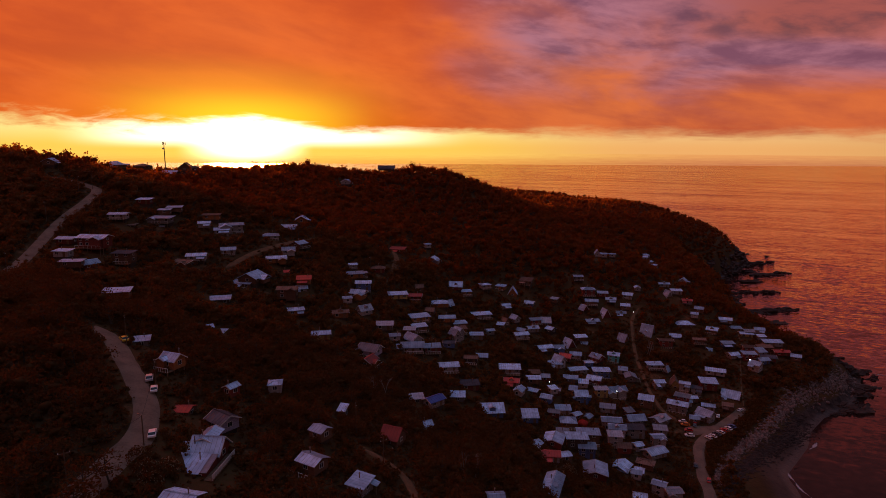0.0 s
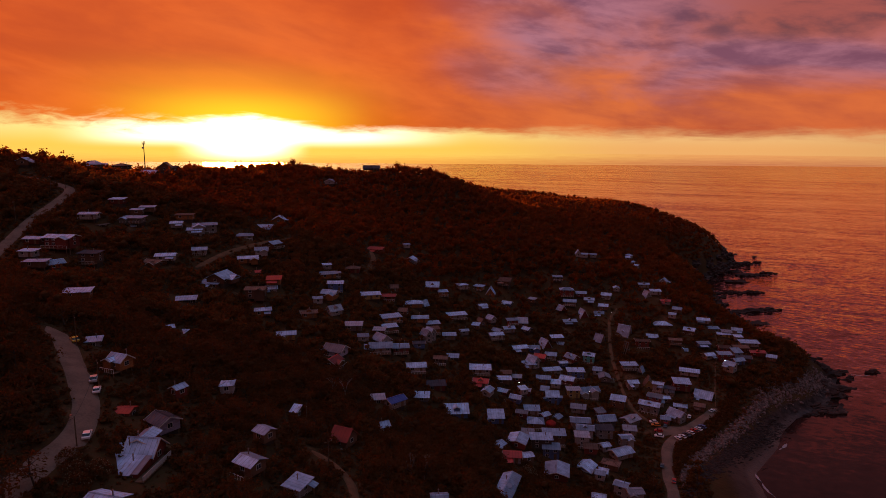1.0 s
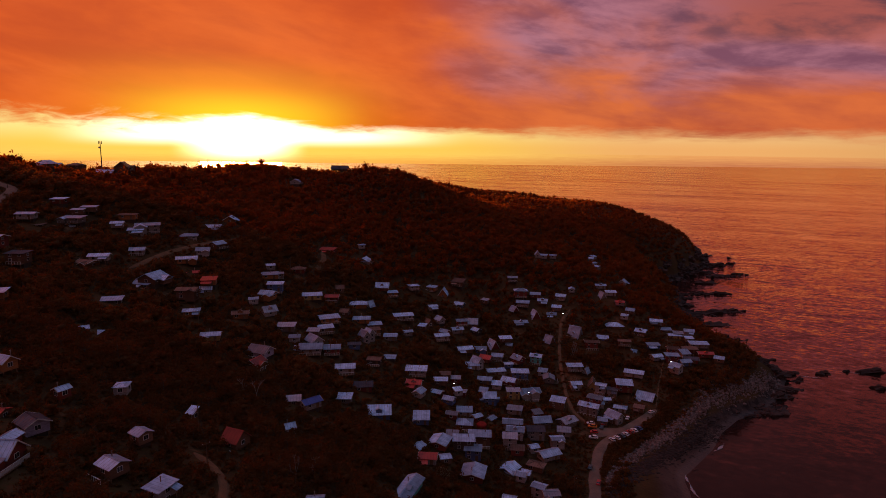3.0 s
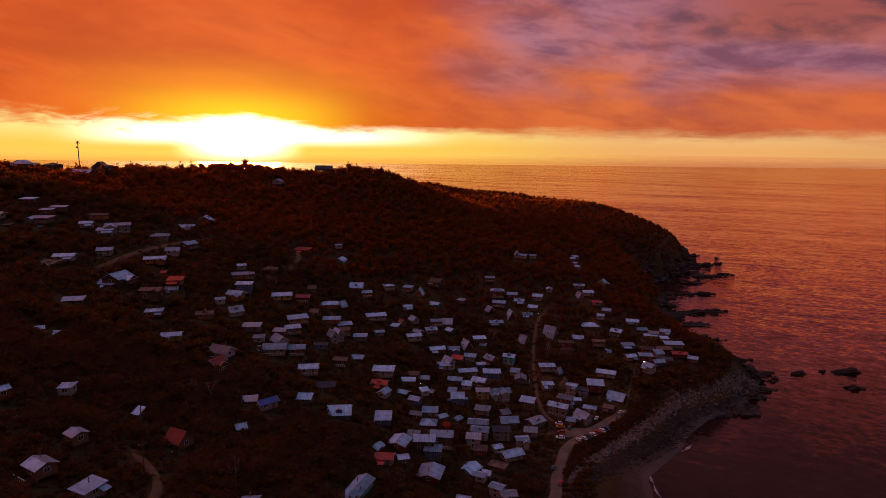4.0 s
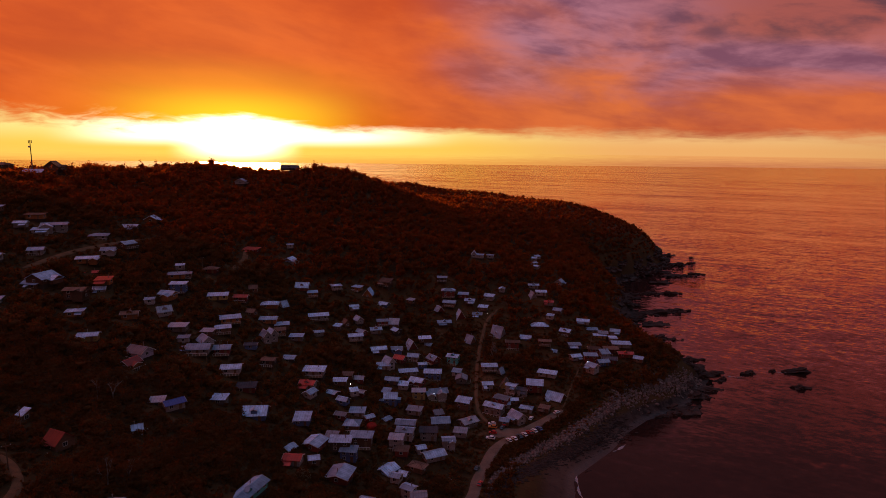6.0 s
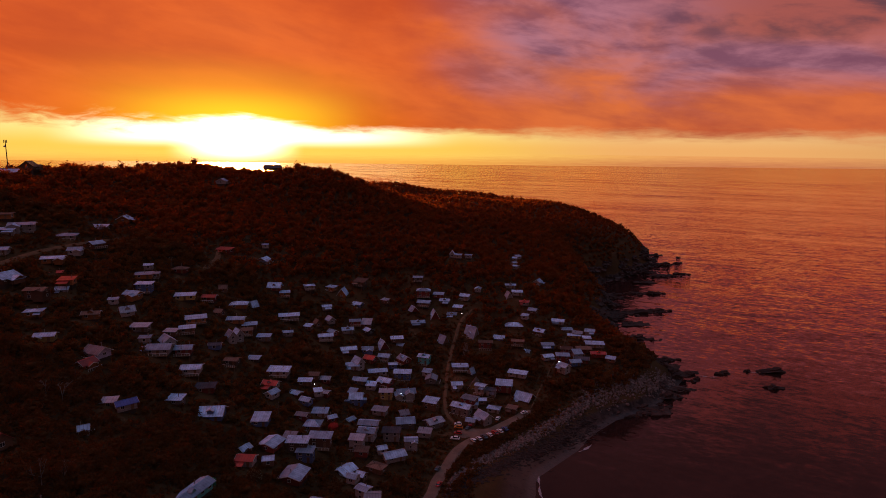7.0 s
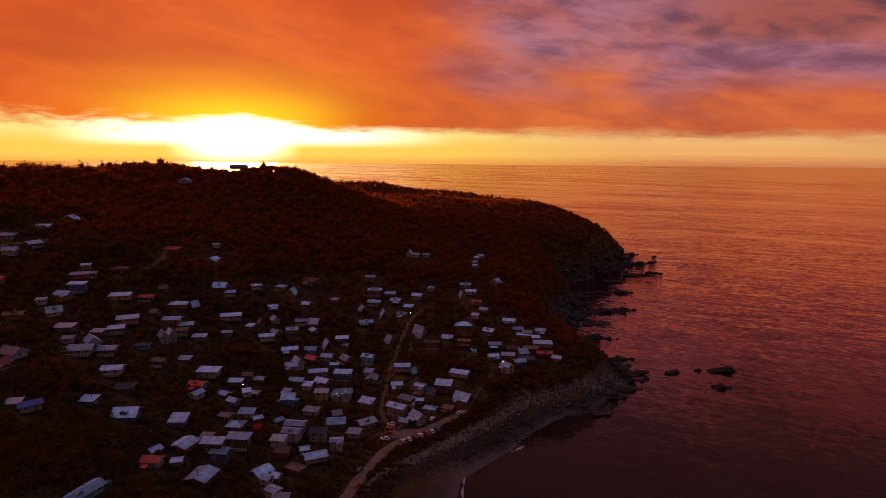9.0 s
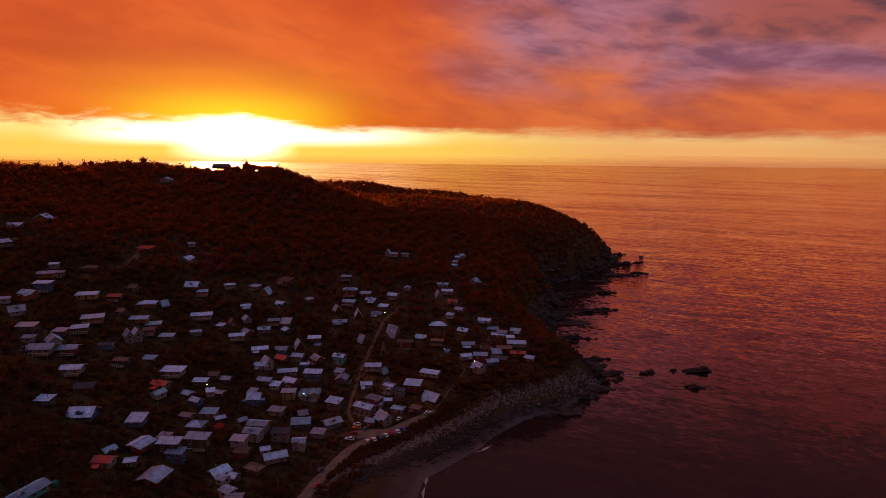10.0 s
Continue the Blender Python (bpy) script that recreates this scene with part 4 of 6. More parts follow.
house(34.7, 188.8, 27.1, 3.3, 0.0, "zw", 1)
house(37.9, 180.0, 28.4, 5.2, -6, "rw", 1, short=4.0, pitch=0.4, shed=False, porch=True, deck=False)
house(31.8, 149.5, 34.9, 13.5, 68, "zt", 1, short=4.1, pitch=0.4, shed=False, porch=False, deck=False)
house(13.3, 119.7, 50.4, 3.4, 0.0, "zn", 1)
house(-14.4, 109.6, 59.9, 4.8, 70, "zw", 2, short=3.3, pitch=0.3, shed=True)
house(118.2, 407.2, 53.5, 4.6, 0.0, "zw", 1)
house(91.1, 365.3, 46.7, 5.4, -4, "zd", 1, short=3.4, pitch=0.25, shed=True, porch=False, deck=True)
house(94.5, 354.3, 41.7, 7.2, -4, "zr", 2, short=5.0, pitch=0.4, shed=False, hip=True, porch=False, deck=True)
house(103.5, 354.8, 38.9, 5.6, -12, "zr", 1, short=3.8, pitch=0.3, shed=True, porch=False, deck=False)
house(94.9, 347.1, 36.2, 6.8, -13, "zn", 1, short=4.8, pitch=0.36, shed=False, porch=False, deck=True)
house(107.1, 349.8, 36.5, 5.4, -14, "zn", 1, short=4.2, pitch=0.4, shed=False, porch=True, deck=False)
house(119.7, 357.6, 37.5, 5.4, -22, "zw", 1, short=4.6, pitch=0.45, shed=False, porch=False, deck=True)
house(128.1, 365.5, 40.0, 3.7, 0.0, "zw", 1)
house(88.5, 340.0, 33.8, 3.8, -58, "zr", 0, short=3.8, pitch=1.3, shed=False, porch=False, deck=False)
house(100.6, 338.6, 30.7, 5.0, -78, "zr", 0, short=5.4, pitch=1.8, shed=False, porch=False, deck=False)
house(114.5, 345.4, 33.5, 5.0, -18, "zn", 1, short=3.8, pitch=0.35, shed=True, porch=False, deck=False)
house(111.0, 341.8, 30.3, 5.0, -12, "zy", 1, short=4.0, pitch=0.4, shed=False, porch=True, deck=False)
house(91.2, 331.1, 28.7, 7.0, 6, "zn", 1, short=4.0, pitch=0.4, shed=False, porch=True, deck=False)
house(72.3, 344.6, 37.8, 4.2, -42, "gn", 1, short=2.8, pitch=0.4, shed=True, porch=False, deck=False)
house(121.0, 325.3, 24.8, 6.0, -42, "zw", 0, short=5.6, pitch=1.9, shed=False, porch=False, deck=True)
house(127.7, 315.7, 22.0, 6.6, -6, "nr", 2, short=4.2, pitch=0.25, shed=False, porch=False, deck=True)
house(136.0, 322.9, 21.8, 5.6, -14, "zb", 1, short=4.2, pitch=0.4, shed=True, porch=False)
house(146.1, 335.9, 25.9, 9.2, -3, "zn", 1, short=6.4, pitch=0.4, shed=False, hip=True, porch=False, deck=False)
house(152.4, 365.0, 37.9, 6.0, -6, "zw", 1, short=3.6, pitch=0.3, shed=True, porch=False, deck=False)
house(172.8, 403.7, 36.5, 4.6, 0.0, "zw", 1)
house(155.4, 355.7, 34.1, 5.0, -16, "rw", 1, short=3.8, pitch=0.35, shed=False, porch=True, deck=False)
house(158.8, 346.0, 31.8, 4.6, -32, "zn", 1, short=4.0, pitch=0.55, shed=False, porch=False, deck=False)
house(152.8, 338.2, 30.3, 3.8, -26, "zw", 1, short=3.2, pitch=0.3, shed=True, porch=False, deck=False)
house(173.3, 342.8, 26.1, 6.4, -18, "zw", 1, short=4.4, pitch=0.4, shed=False, porch=True, deck=False)
house(160.2, 330.6, 23.8, 5.6, -36, "zn", 1, short=4.4, pitch=0.55, shed=False, porch=False, deck=True)
house(177.5, 338.3, 21.9, 5.8, -8, "zw", 1, short=3.4, pitch=0.3, shed=True, porch=False, deck=False)
house(179.7, 330.5, 21.2, 6.6, -10, "zy", 1, short=3.6, pitch=0.35, shed=False, porch=False, deck=False)
house(190.6, 336.6, 21.8, 5.0, -22, "zw", 1, short=4.0, pitch=0.5, shed=False, porch=True, deck=False)
house(188.2, 318.5, 19.9, 9.3, -7, "zw", 1, short=4.2, pitch=0.25, shed=True, porch=False, deck=False)
house(171.2, 312.2, 19.5, 5.4, -6, "nr", 2, short=4.2, pitch=0.4, shed=False, porch=False, deck=False)
house(187.1, 307.7, 18.2, 7.0, -8, "rr", 1, short=3.6, pitch=0.35, shed=False, porch=False, deck=False)
house(175.9, 307.6, 18.6, 4.6, 8, "zw", 1, short=4.2, pitch=0.7, shed=True, porch=False, deck=False)
house(172.4, 298.8, 17.0, 5.4, 12, "zb", 1, short=3.8, pitch=0.5, shed=False, porch=False, deck=False)
house(165.1, 292.0, 17.4, 5.0, -52, "zw", 2, short=4.4, pitch=0.6, shed=False, porch=True, deck=False)
house(185.7, 325.4, 20.9, 4.2, -4, "zw", 1, short=3.2, pitch=0.3, shed=True, porch=False, deck=False)
house(180.5, 312.2, 19.1, 7.4, -6, "nr", 1, short=3.2, pitch=0.3, shed=True, porch=False, deck=False)
house(192.9, 303.7, 17.0, 4.6, -30, "zn", 1, short=3.8, pitch=0.5, shed=False, porch=False, deck=False)
house(166.9, 302.5, 18.8, 6.4, -4, "zr", 2, short=3.6, pitch=0.25, shed=True, porch=False, deck=False)
house(176.8, 302.3, 17.3, 7.0, -14, "dr", 1, short=4.6, pitch=0.4, shed=False, porch=False, deck=False)
house(181.8, 331.1, 22.0, 5.0, -14, "gn", 1, short=3.6, pitch=0.3, shed=True, porch=False, deck=False)
house(161.6, 315.3, 20.3, 6.2, -2, "zb", 1, short=3.4, pitch=0.25, shed=True, porch=True, deck=False)
house(148.6, 311.9, 18.0, 5.2, -24, "zr", 1, short=4.2, pitch=0.42, shed=False, porch=False, deck=True)
house(159.3, 304.2, 18.1, 5.2, 14, "zw", 1, short=4.0, pitch=0.45, shed=False, porch=True, deck=False)
house(145.0, 314.0, 23.1, 6.2, -10, "nn", 1, short=4.0, pitch=0.25, shed=False, porch=False, deck=True)
house(140.3, 283.4, 16.6, 8.5, -24, "zw", 1, short=3.4, pitch=0.3, shed=True, porch=False, deck=False)
house(112.4, 290.3, 17.6, 7.2, -2, "zw", 1, short=3.6, pitch=0.25, shed=True, porch=False, deck=True)
house(104.9, 317.6, 22.9, 4.4, -48, "zn", 0, short=4.2, pitch=1.7, shed=False, porch=False, deck=False)
house(94.8, 300.2, 19.6, 5.4, -24, "zt", 2, short=4.4, pitch=0.42, shed=False, porch=False, deck=True)
house(84.4, 294.6, 20.6, 5.4, -52, "zr", 1, short=4.4, pitch=0.7, shed=False, porch=False, deck=True)
house(80.2, 312.1, 25.1, 6.0, 6, "zn", 1, short=3.6, pitch=0.25, shed=True, porch=False, deck=False)
house(81.3, 311.7, 21.9, 5.1, -20.0, "zw", 1)
house(72.9, 307.8, 23.2, 5.2, -64, "zr", 0, short=4.8, pitch=1.6, shed=False, porch=False, deck=False)
house(65.7, 299.8, 23.7, 5.2, 0.0, "zb", 1)
house(57.0, 291.9, 26.5, 7.0, 14, "zn", 1, short=4.4, pitch=0.4, shed=False, porch=True)
house(74.4, 298.0, 20.6, 5.2, -14, "zw", 1, short=4.2, pitch=0.5, shed=False, porch=False, deck=True)
house(67.8, 291.6, 21.9, 5.2, -28, "rr", 1, short=4.4, pitch=0.6, shed=False, porch=False, deck=False)
house(60.1, 280.7, 21.7, 6.0, 2, "zw", 1, short=3.6, pitch=0.3, shed=True, porch=True)
house(72.0, 283.3, 17.6, 8.4, 10, "zw", 1, short=3.2, pitch=0.25, shed=True, porch=False, deck=False)
house(83.9, 284.4, 16.7, 7.8, -4, "zb", 2, short=4.0, pitch=0.25, shed=True, porch=False, deck=True)
house(65.0, 268.6, 19.5, 6.0, -10, "zg", 1, short=4.2, pitch=0.4, shed=False, porch=False, deck=False)
house(76.6, 269.6, 18.8, 6.0, -28, "zr", 1, short=4.6, pitch=0.5, shed=False, porch=False, deck=True, wings=((-1.2, -1.8, 3.6, 2.4, 90, -0.3),))
house(98.0, 282.9, 14.6, 5.5, -5.0, "gg", 1)
house(110.1, 277.6, 13.6, 4.8, 4, "zw", 2, short=4.2, pitch=0.4, shed=False, porch=True, deck=False)
house(118.9, 279.8, 12.6, 5.5, 0.0, "ny", 2)
house(121.3, 273.8, 14.2, 4.5, 5.0, "zw", 2)
house(126.3, 272.3, 12.6, 4.5, 0.0, "dw", 2)
house(132.3, 273.5, 15.1, 7.0, 0.0, "zr", 2)
house(141.3, 268.5, 11.1, 7.2, -38, "zr", 2, short=6.6, pitch=0.75, shed=False)
house(65.1, 249.7, 19.5, 5.2, 0, "zb", 2, short=5.0, pitch=0.7, shed=False, porch=False, deck=False, wings=((-3.4, -0.8, 2.6, 2.2, 0, -1.2), (3.2, -0.4, 2.0, 1.8, 0, -1.0)))
house(86.0, 266.1, 14.8, 7.6, 10, "zw", 2, short=5.0, pitch=0.45, shed=False, porch=False, deck=True, wings=((-3.6, -1.6, 4.4, 3.2, 90, -0.6), (1.2, -1.8, 5.0, 3.4, 90, 0.2)))
house(77.2, 260.7, 16.7, 5.6, 0, "gy", 2, short=3.2, pitch=0.3, shed=True, porch=False, deck=False)
house(64.1, 233.7, 16.0, 3.6, 48, "zb", 1, short=3.0, pitch=0.4, shed=False, porch=False, deck=False)
house(72.2, 228.2, 17.3, 7.0, -9, "zw", 2, short=4.4, pitch=0.35, shed=False, porch=False, deck=False)
house(72.2, 220.7, 17.8, 6.0, -12, "zw", 2, short=4.4, pitch=0.42, shed=False, porch=False, deck=False)
house(69.0, 212.9, 18.2, 5.0, -6, "gw", 2, short=3.8, pitch=0.3, shed=True, porch=False, deck=True)
house(56.8, 205.9, 22.6, 7.4, -4, "zn", 2, short=3.8, pitch=0.25, shed=True, porch=False, deck=True)
house(50.5, 197.4, 25.2, 6.8, -4, "zd", 2, short=3.6, pitch=0.3, shed=True, porch=False, deck=False)
house(53.5, 194.7, 22.9, 5.4, -8, "zb", 2, short=3.0, pitch=0.5, shed=True, porch=False, deck=False)
house(52.5, 180.3, 22.9, 7.0, 76, "zr", 1, short=6.8, pitch=0.28, shed=False, porch=False, deck=False)
house(66.6, 197.1, 14.7, 5.5, 0.0, "zb", 1)
house(86.3, 240.5, 12.5, 7.0, 6, "zg", 2, short=4.8, pitch=0.6, shed=False, porch=False, deck=False)
house(81.2, 225.7, 14.7, 6.4, -2, "dw", 2, short=3.8, pitch=0.25, shed=True, porch=False, deck=False)
house(98.3, 244.4, 10.3, 7.0, 34, "gg", 2, short=5.0, pitch=0.4, shed=False, porch=False, deck=False)
house(88.9, 221.9, 12.9, 4.6, 0.0, "zw", 2)
house(82.9, 208.9, 14.0, 7.2, 22, "zw", 1, short=4.6, pitch=0.4, shed=False, porch=False, deck=False)
house(77.1, 202.3, 12.8, 5.7, -5.0, "nn", 1)
house(69.9, 190.9, 15.6, 3.2, -20.0, "zw", 1)
house(74.2, 181.8, 16.5, 4.0, 0.0, "zw", 2)
house(77.4, 178.2, 16.1, 4.6, 0.0, "gw", 2)
house(62.1, 166.1, 21.9, 3.6, -20.0, "zw", 1)
house(97.4, 259.0, 12.8, 6.0, -24, "zn", 2, short=4.2, pitch=0.45, shed=True, porch=False, deck=False)
house(111.2, 256.8, 11.7, 8.2, -30, "zw", 2, short=4.6, pitch=0.42, shed=False, porch=False, deck=True)
house(120.1, 248.5, 11.0, 6.2, -52, "zw", 2)
house(115.2, 261.4, 13.2, 5.9, 0.0, "gr", 2)
house(116.7, 260.5, 10.9, 3.9, 0.0, "zw", 1)
house(125.7, 257.9, 9.8, 5.3, 0.0, "zw", 1)
house(133.5, 255.9, 10.6, 4.3, -10.0, "nn", 1)
house(-38.8, 552.2, 107.3, 14.0, 0, "dd", 1, short=9.0, pitch=0.5, shed=False)
house(-69.4, 506.9, 97.5, 8.0, 0, "zw", 1)
house(-194.8, 319.8, 117.0, 6.0, 8, "zn", 1)
house(-186.8, 369.0, 114.0, 9.5, -6, "zn", 1)
house(114.3, 408.7, 54.8, 3.6, 10, "zw", 1)
house(125.8, 412.3, 52.6, 4.2, -14, "zw", 1)
house(32.7, 234.7, 31.4, 5.6, -12, "rw", 1, short=4.2, pitch=0.45, shed=False, porch=True, deck=False)
house(52.2, 217.7, 22.2, 5.6, -6, "zn", 1, short=5.2, pitch=0.4, shed=False, hip=True, porch=False, deck=True)
house(57.7, 227.3, 20.0, 3.4, 30, "zr", 1, short=3.0, pitch=0.4, shed=False, porch=False, deck=False)
house(146.9, 364.6, 35.7, 4.2, -74, "zw", 0, short=4.6, pitch=1.9, shed=False, porch=False, deck=False)
house(150.4, 380.1, 39.0, 6.0, -6, "zw", 1, short=3.2, pitch=0.4, shed=False, porch=False, deck=False)
for x, y, w, turn in ((168.7, 464.7, 4.0, 20), (164.5, 455.0, 3.4, -15), (161.0, 436.0, 3.6, 30), (161.0, 426.0, 3.4, -8)):
    house(x, y, level(x, y) + 2.9, w, turn, "zw", 1)
# the first entry is a made-up shed in place of an upright white panel
for x, y, up, w, turn, look_, high, deep, steep, flat_ in (
        (-23.4, 150.0, 1.9, 2.0, -20, "zn", 1, 2.2, 1.1, True), (-1.6, 163.4, 1.9, 2.6, 28, "zw", 1, 2.6, 0.8, False),
        (62.6, 283.2, 4.4, 5.0, -52, "zw", 2, 3.8, 1.2, False), (45.9, 256.6, 2.6, 4.4, -4, "nn", 1, 3.2, 0.3, True),
        (75.5, 244.4, 3.4, 5.8, -16, "gw", 1, 3.6, 0.3, True), (71.2, 208.6, 3.2, 4.6, -8, "nr", 1, 3.4, 0.3, True),
        (118.0, 288.2, 2.6, 2.8, 44, "zw", 0, 2.4, 2.0, False), (94.4, 233.6, 3.2, 5.0, -12, "gw", 1, 3.8, 0.3, True)):
    house(x, y, level(x, y) + up, w, turn, look_, high, short=deep, pitch=steep, shed=flat_, porch=False, deck=False)
# small cabins and sheds squeezed between the houses of the lower village
spots = [p for p in PLOTS if 35 < p[0] < 135 and 185 < p[1] < 305]
added = 0
for px, py, pr in spots[::2]:
    a = rng.uniform(0, 2 * math.pi)
    x, y = px + math.cos(a) * (pr + 2.6), py + math.sin(a) * (pr + 2.6)
    on_road = any(math.hypot(x - u, y - v) < 6 for u, v in ((107, 238), (113, 239), (120, 239), (126, 243), (105, 253), (104, 264), (105, 280), (106, 223), (111, 231), (118, 238), (102, 213), (99, 203)))
    if added < 16 and not on_road and all(math.hypot(x - q[0], y - q[1]) > q[2] + 1.9 for q in PLOTS):
        house(x, y, level(x, y) + 2.7, rng.uniform(3.2, 4.4), rng.uniform(-30, 20), rng.choice(("zw", "gr", "zn", "gw", "zr", "zb")), 1, porch=False, deck=False, short=3.2, pitch=rng.choice((0.25, 0.4, 0.6)))
        added += 1
PLOTS += [(-3.2, 164.2, 2.4), (42.2, 173.0, 2.6), (43.0, 170.0, 2.2), (33.8, 160.0, 1.6), (-41.5, 102.5, 4.4), (-38.5, 101.0, 3.6), (-40.5, 97.5, 3.0)]

# the long low roof in front of the large red house, with its walls
bm = bmesh.new()
prism(bm, [(-7.4, -1.6), (-2.53, -1.6), (-2.53, 2.12), (-7.4, 1.2)], -6.4, 2.6)
bmesh.ops.transform(bm, matrix=TURN, verts=bm.verts)
bmesh.ops.recalc_face_normals(bm, faces=bm.faces)
front = part("wall", bm, WALL["r"], RED_HOUSE)
roof_plane(RED_HOUSE, ROOF["z"], Matrix(), [(-6.8, -8.0, 1.14), (1.6, -8.0, 1.14), (1.6, -2.55, 2.17), (-6.8, -2.55, 2.17)])
roof_plane(RED_HOUSE, ROOF["g"], Matrix(), [(1.65, -7.6, 1.22), (2.9, -7.6, 1.22), (2.9, -2.55, 2.16), (1.65, -2.55, 2.16)])
for k in (-3.2, -1.0, 1.4):
    w = shared("window_frame", FRAME_M, front, pose(k, -7.42, 0.45) @ Matrix.Scale(0.85, 4))
    shared("pane", PANE_M, w, pose(0, -0.012, 0))

# a railed deck along the gable end of the large red house
bm = bmesh.new()
box(bm, 2.75, -8.4, 0.2, 4.4, 1.2, 0.36)
end_deck = part("deck", bm, POST, RED_HOUSE)
bm = bmesh.new()
for k in range(13):
    box(bm, 4.28, -8.4 + 0.79 * k, 0.36, 4.36, -8.32 + 0.79 * k, 1.3)
box(bm, 4.26, -8.4, 1.3, 4.38, 1.2, 1.38)
box(bm, 4.29, -8.4, 0.5, 4.35, 1.2, 1.16)
part("railing", bm, TRIM, end_deck, "white boarded railing")
for k in (-8.0, -5.0, -2.0, 1.0):
    shared("post", POST_M, end_deck, pose(4.2, k, -1.3) @ Matrix.Diagonal((0.8, 0.8, 3.0, 1)))
pipe_on(RED_HOUSE, -2.2, -1.2, 4.0)
pipe_on(RED_HOUSE, 0.2, -4.2, 2.5)

# ---- the ground, with the mounds raised to the house floors ----
xs = np.concatenate([np.arange(-900, -420, 24), np.arange(-420, 410, 4)]).astype(float)
ys = np.concatenate([np.arange(-400, 60, 20), np.arange(60, 640, 4), np.arange(640, 1220, 10)]).astype(float)
gx, gy = np.meshgrid(xs, ys)
gz = ground(gx, gy)
tagged(mesh_object("ground", np.stack([gx.ravel(), gy.ravel(), gz], 1), grid_faces(len(xs), len(ys)), EARTH, True),
       "dark scrub-covered hillside falling to a rocky shore", "ground", kind="structure")

# ---- woods ----
nrng = np.random.default_rng(7)
plots = np.array(PLOTS)


def strip(name, label, pts, width, lift=0.12, mat=None):
    """A road draped over the ground along a smooth line."""
    p = np.array(pts, float)
    t = np.linspace(0, len(p) - 1, 8 * (len(p) - 1) + 1)
    i = np.clip(t.astype(int), 0, len(p) - 2)
    f = (t - i)[:, None]
    a, b, c, d = (p[np.clip(i + k, 0, len(p) - 1)] for k in (-1, 0, 1, 2))
    line = 0.5 * (2 * b + (c - a) * f + (2 * a - 5 * b + 4 * c - d) * f ** 2 + (3 * b - a - 3 * c + d) * f ** 3)
    way = np.gradient(line, axis=0)
    side = np.stack([way[:, 1], -way[:, 0]], 1) / np.linalg.norm(way, axis=1)[:, None]
    n, rows = len(line), []
    for k in np.linspace(-1, 1, 7):
        wob = (1 + 0.06 * np.sin(np.arange(n) * 0.33 + 2 * k)) * np.clip((np.minimum(np.arange(n), n - 1 - np.arange(n)) + 1) / 5, 0.2, 1)
        q = line + side * (k * width / 2 * wob)[:, None]
        rows.append(np.stack([q[:, 0], q[:, 1], ground(q[:, 0], q[:, 1]) + lift - 0.35 * (abs(k) > 0.9)], 1))
    v = np.concatenate(rows)
    ROADS.append((line, width / 2))
    return tagged(mesh_object(name, v, grid_faces(n, 7), mat or DIRT, True), label, "road", kind="structure")


ROADS = []
strip("road_lower", "pale unpaved road curving down the hillside", [(-54, 60), (-56, 78), (-55.6, 93), (-55.2, 99), (-54.6, 104.5), (-56, 111.7), (-59, 119.6), (-64.4, 127.2), (-70.9, 136.3), (-79, 147), (-87, 154)], 4.9, 0.35)
strip("road_upper", "pale unpaved road climbing to the ridge", [(-146, 170), (-139, 190), (-147, 216), (-154, 241), (-158, 263), (-159, 284), (-161, 298), (-167, 303), (-186, 306)], 4.6, 0.3)
strip("road_beach", "dirt road and car park beside the beach", [(74, 120), (86, 165), (93, 184), (96.6, 194), (98.8, 203), (102.4, 213.4), (106.4, 223.5), (111, 231), (118.5, 238), (127, 245), (137, 253), (142, 257.5)], 4.4, 0.3)
strip("car_park", "trodden dirt car park where the roads meet", [(107, 238), (113, 239.5), (120, 239.5), (126, 242.5)], 7.0, 0.42)
strip("lane_village", "dirt lane between the houses", [(111.5, 240), (105, 253), (104, 264), (105, 280), (108, 304), (112, 323), (116, 336), (123, 347)], 2.0, 0.25, PATH_DIRT)
strip("lane_hill", "dirt lane on the hillside", [(-86, 252), (-83, 265), (-79, 279), (-72, 295), (-60, 320)], 3.0, 0.25, PATH_DIRT)
strip("lane_top", "dirt track among trees", [(-20, 312), (-19, 325), (-19, 334), (-22, 346)], 3.0, 0.25, PATH_DIRT)
strip("footpath", "worn footpath above the beach", [(176, 332), (169, 314), (161, 299), (150, 276), (142.5, 259)], 0.8, 0.25, PATH_DIRT)
strip("drive", "curved earth drive through scrub", [(-2.0, 100), (-4.2, 114.5), (-6.6, 121), (-11, 126.5), (-15.5, 129.6)], 2.2, 0.25, PATH_DIRT)


def clear_of(x, y, share=1.0):
    """Distance to the nearest house wall, and to the nearest road edge."""
    dh, dr = np.full(len(x), 1e9), np.full(len(x), 1e9)
    for hx, hy, r in plots:
        dh = np.minimum(dh, np.hypot(x - hx, y - hy) - r * share)
    for line, w in ROADS:
        for a in line[::2]:
            dr = np.minimum(dr, np.hypot(x - a[0], y - a[1]) - w)
    return dh, dr


def scatter(x0, x1, y0, y1, step):
    gx, gy = np.meshgrid(np.arange(x0, x1, step), np.arange(y0, y1, step))
    x = gx.ravel() + nrng.uniform(-0.5, 0.5, gx.size) * step
    y = gy.ravel() + nrng.uniform(-0.5, 0.5, gx.size) * step
    return x, y


def in_view(x, y):
    """The wedge of land that can be seen from the flight line."""
    return (y > 85) & (x > -0.80 * y - 25) & (x < 0.80 * y + 140)


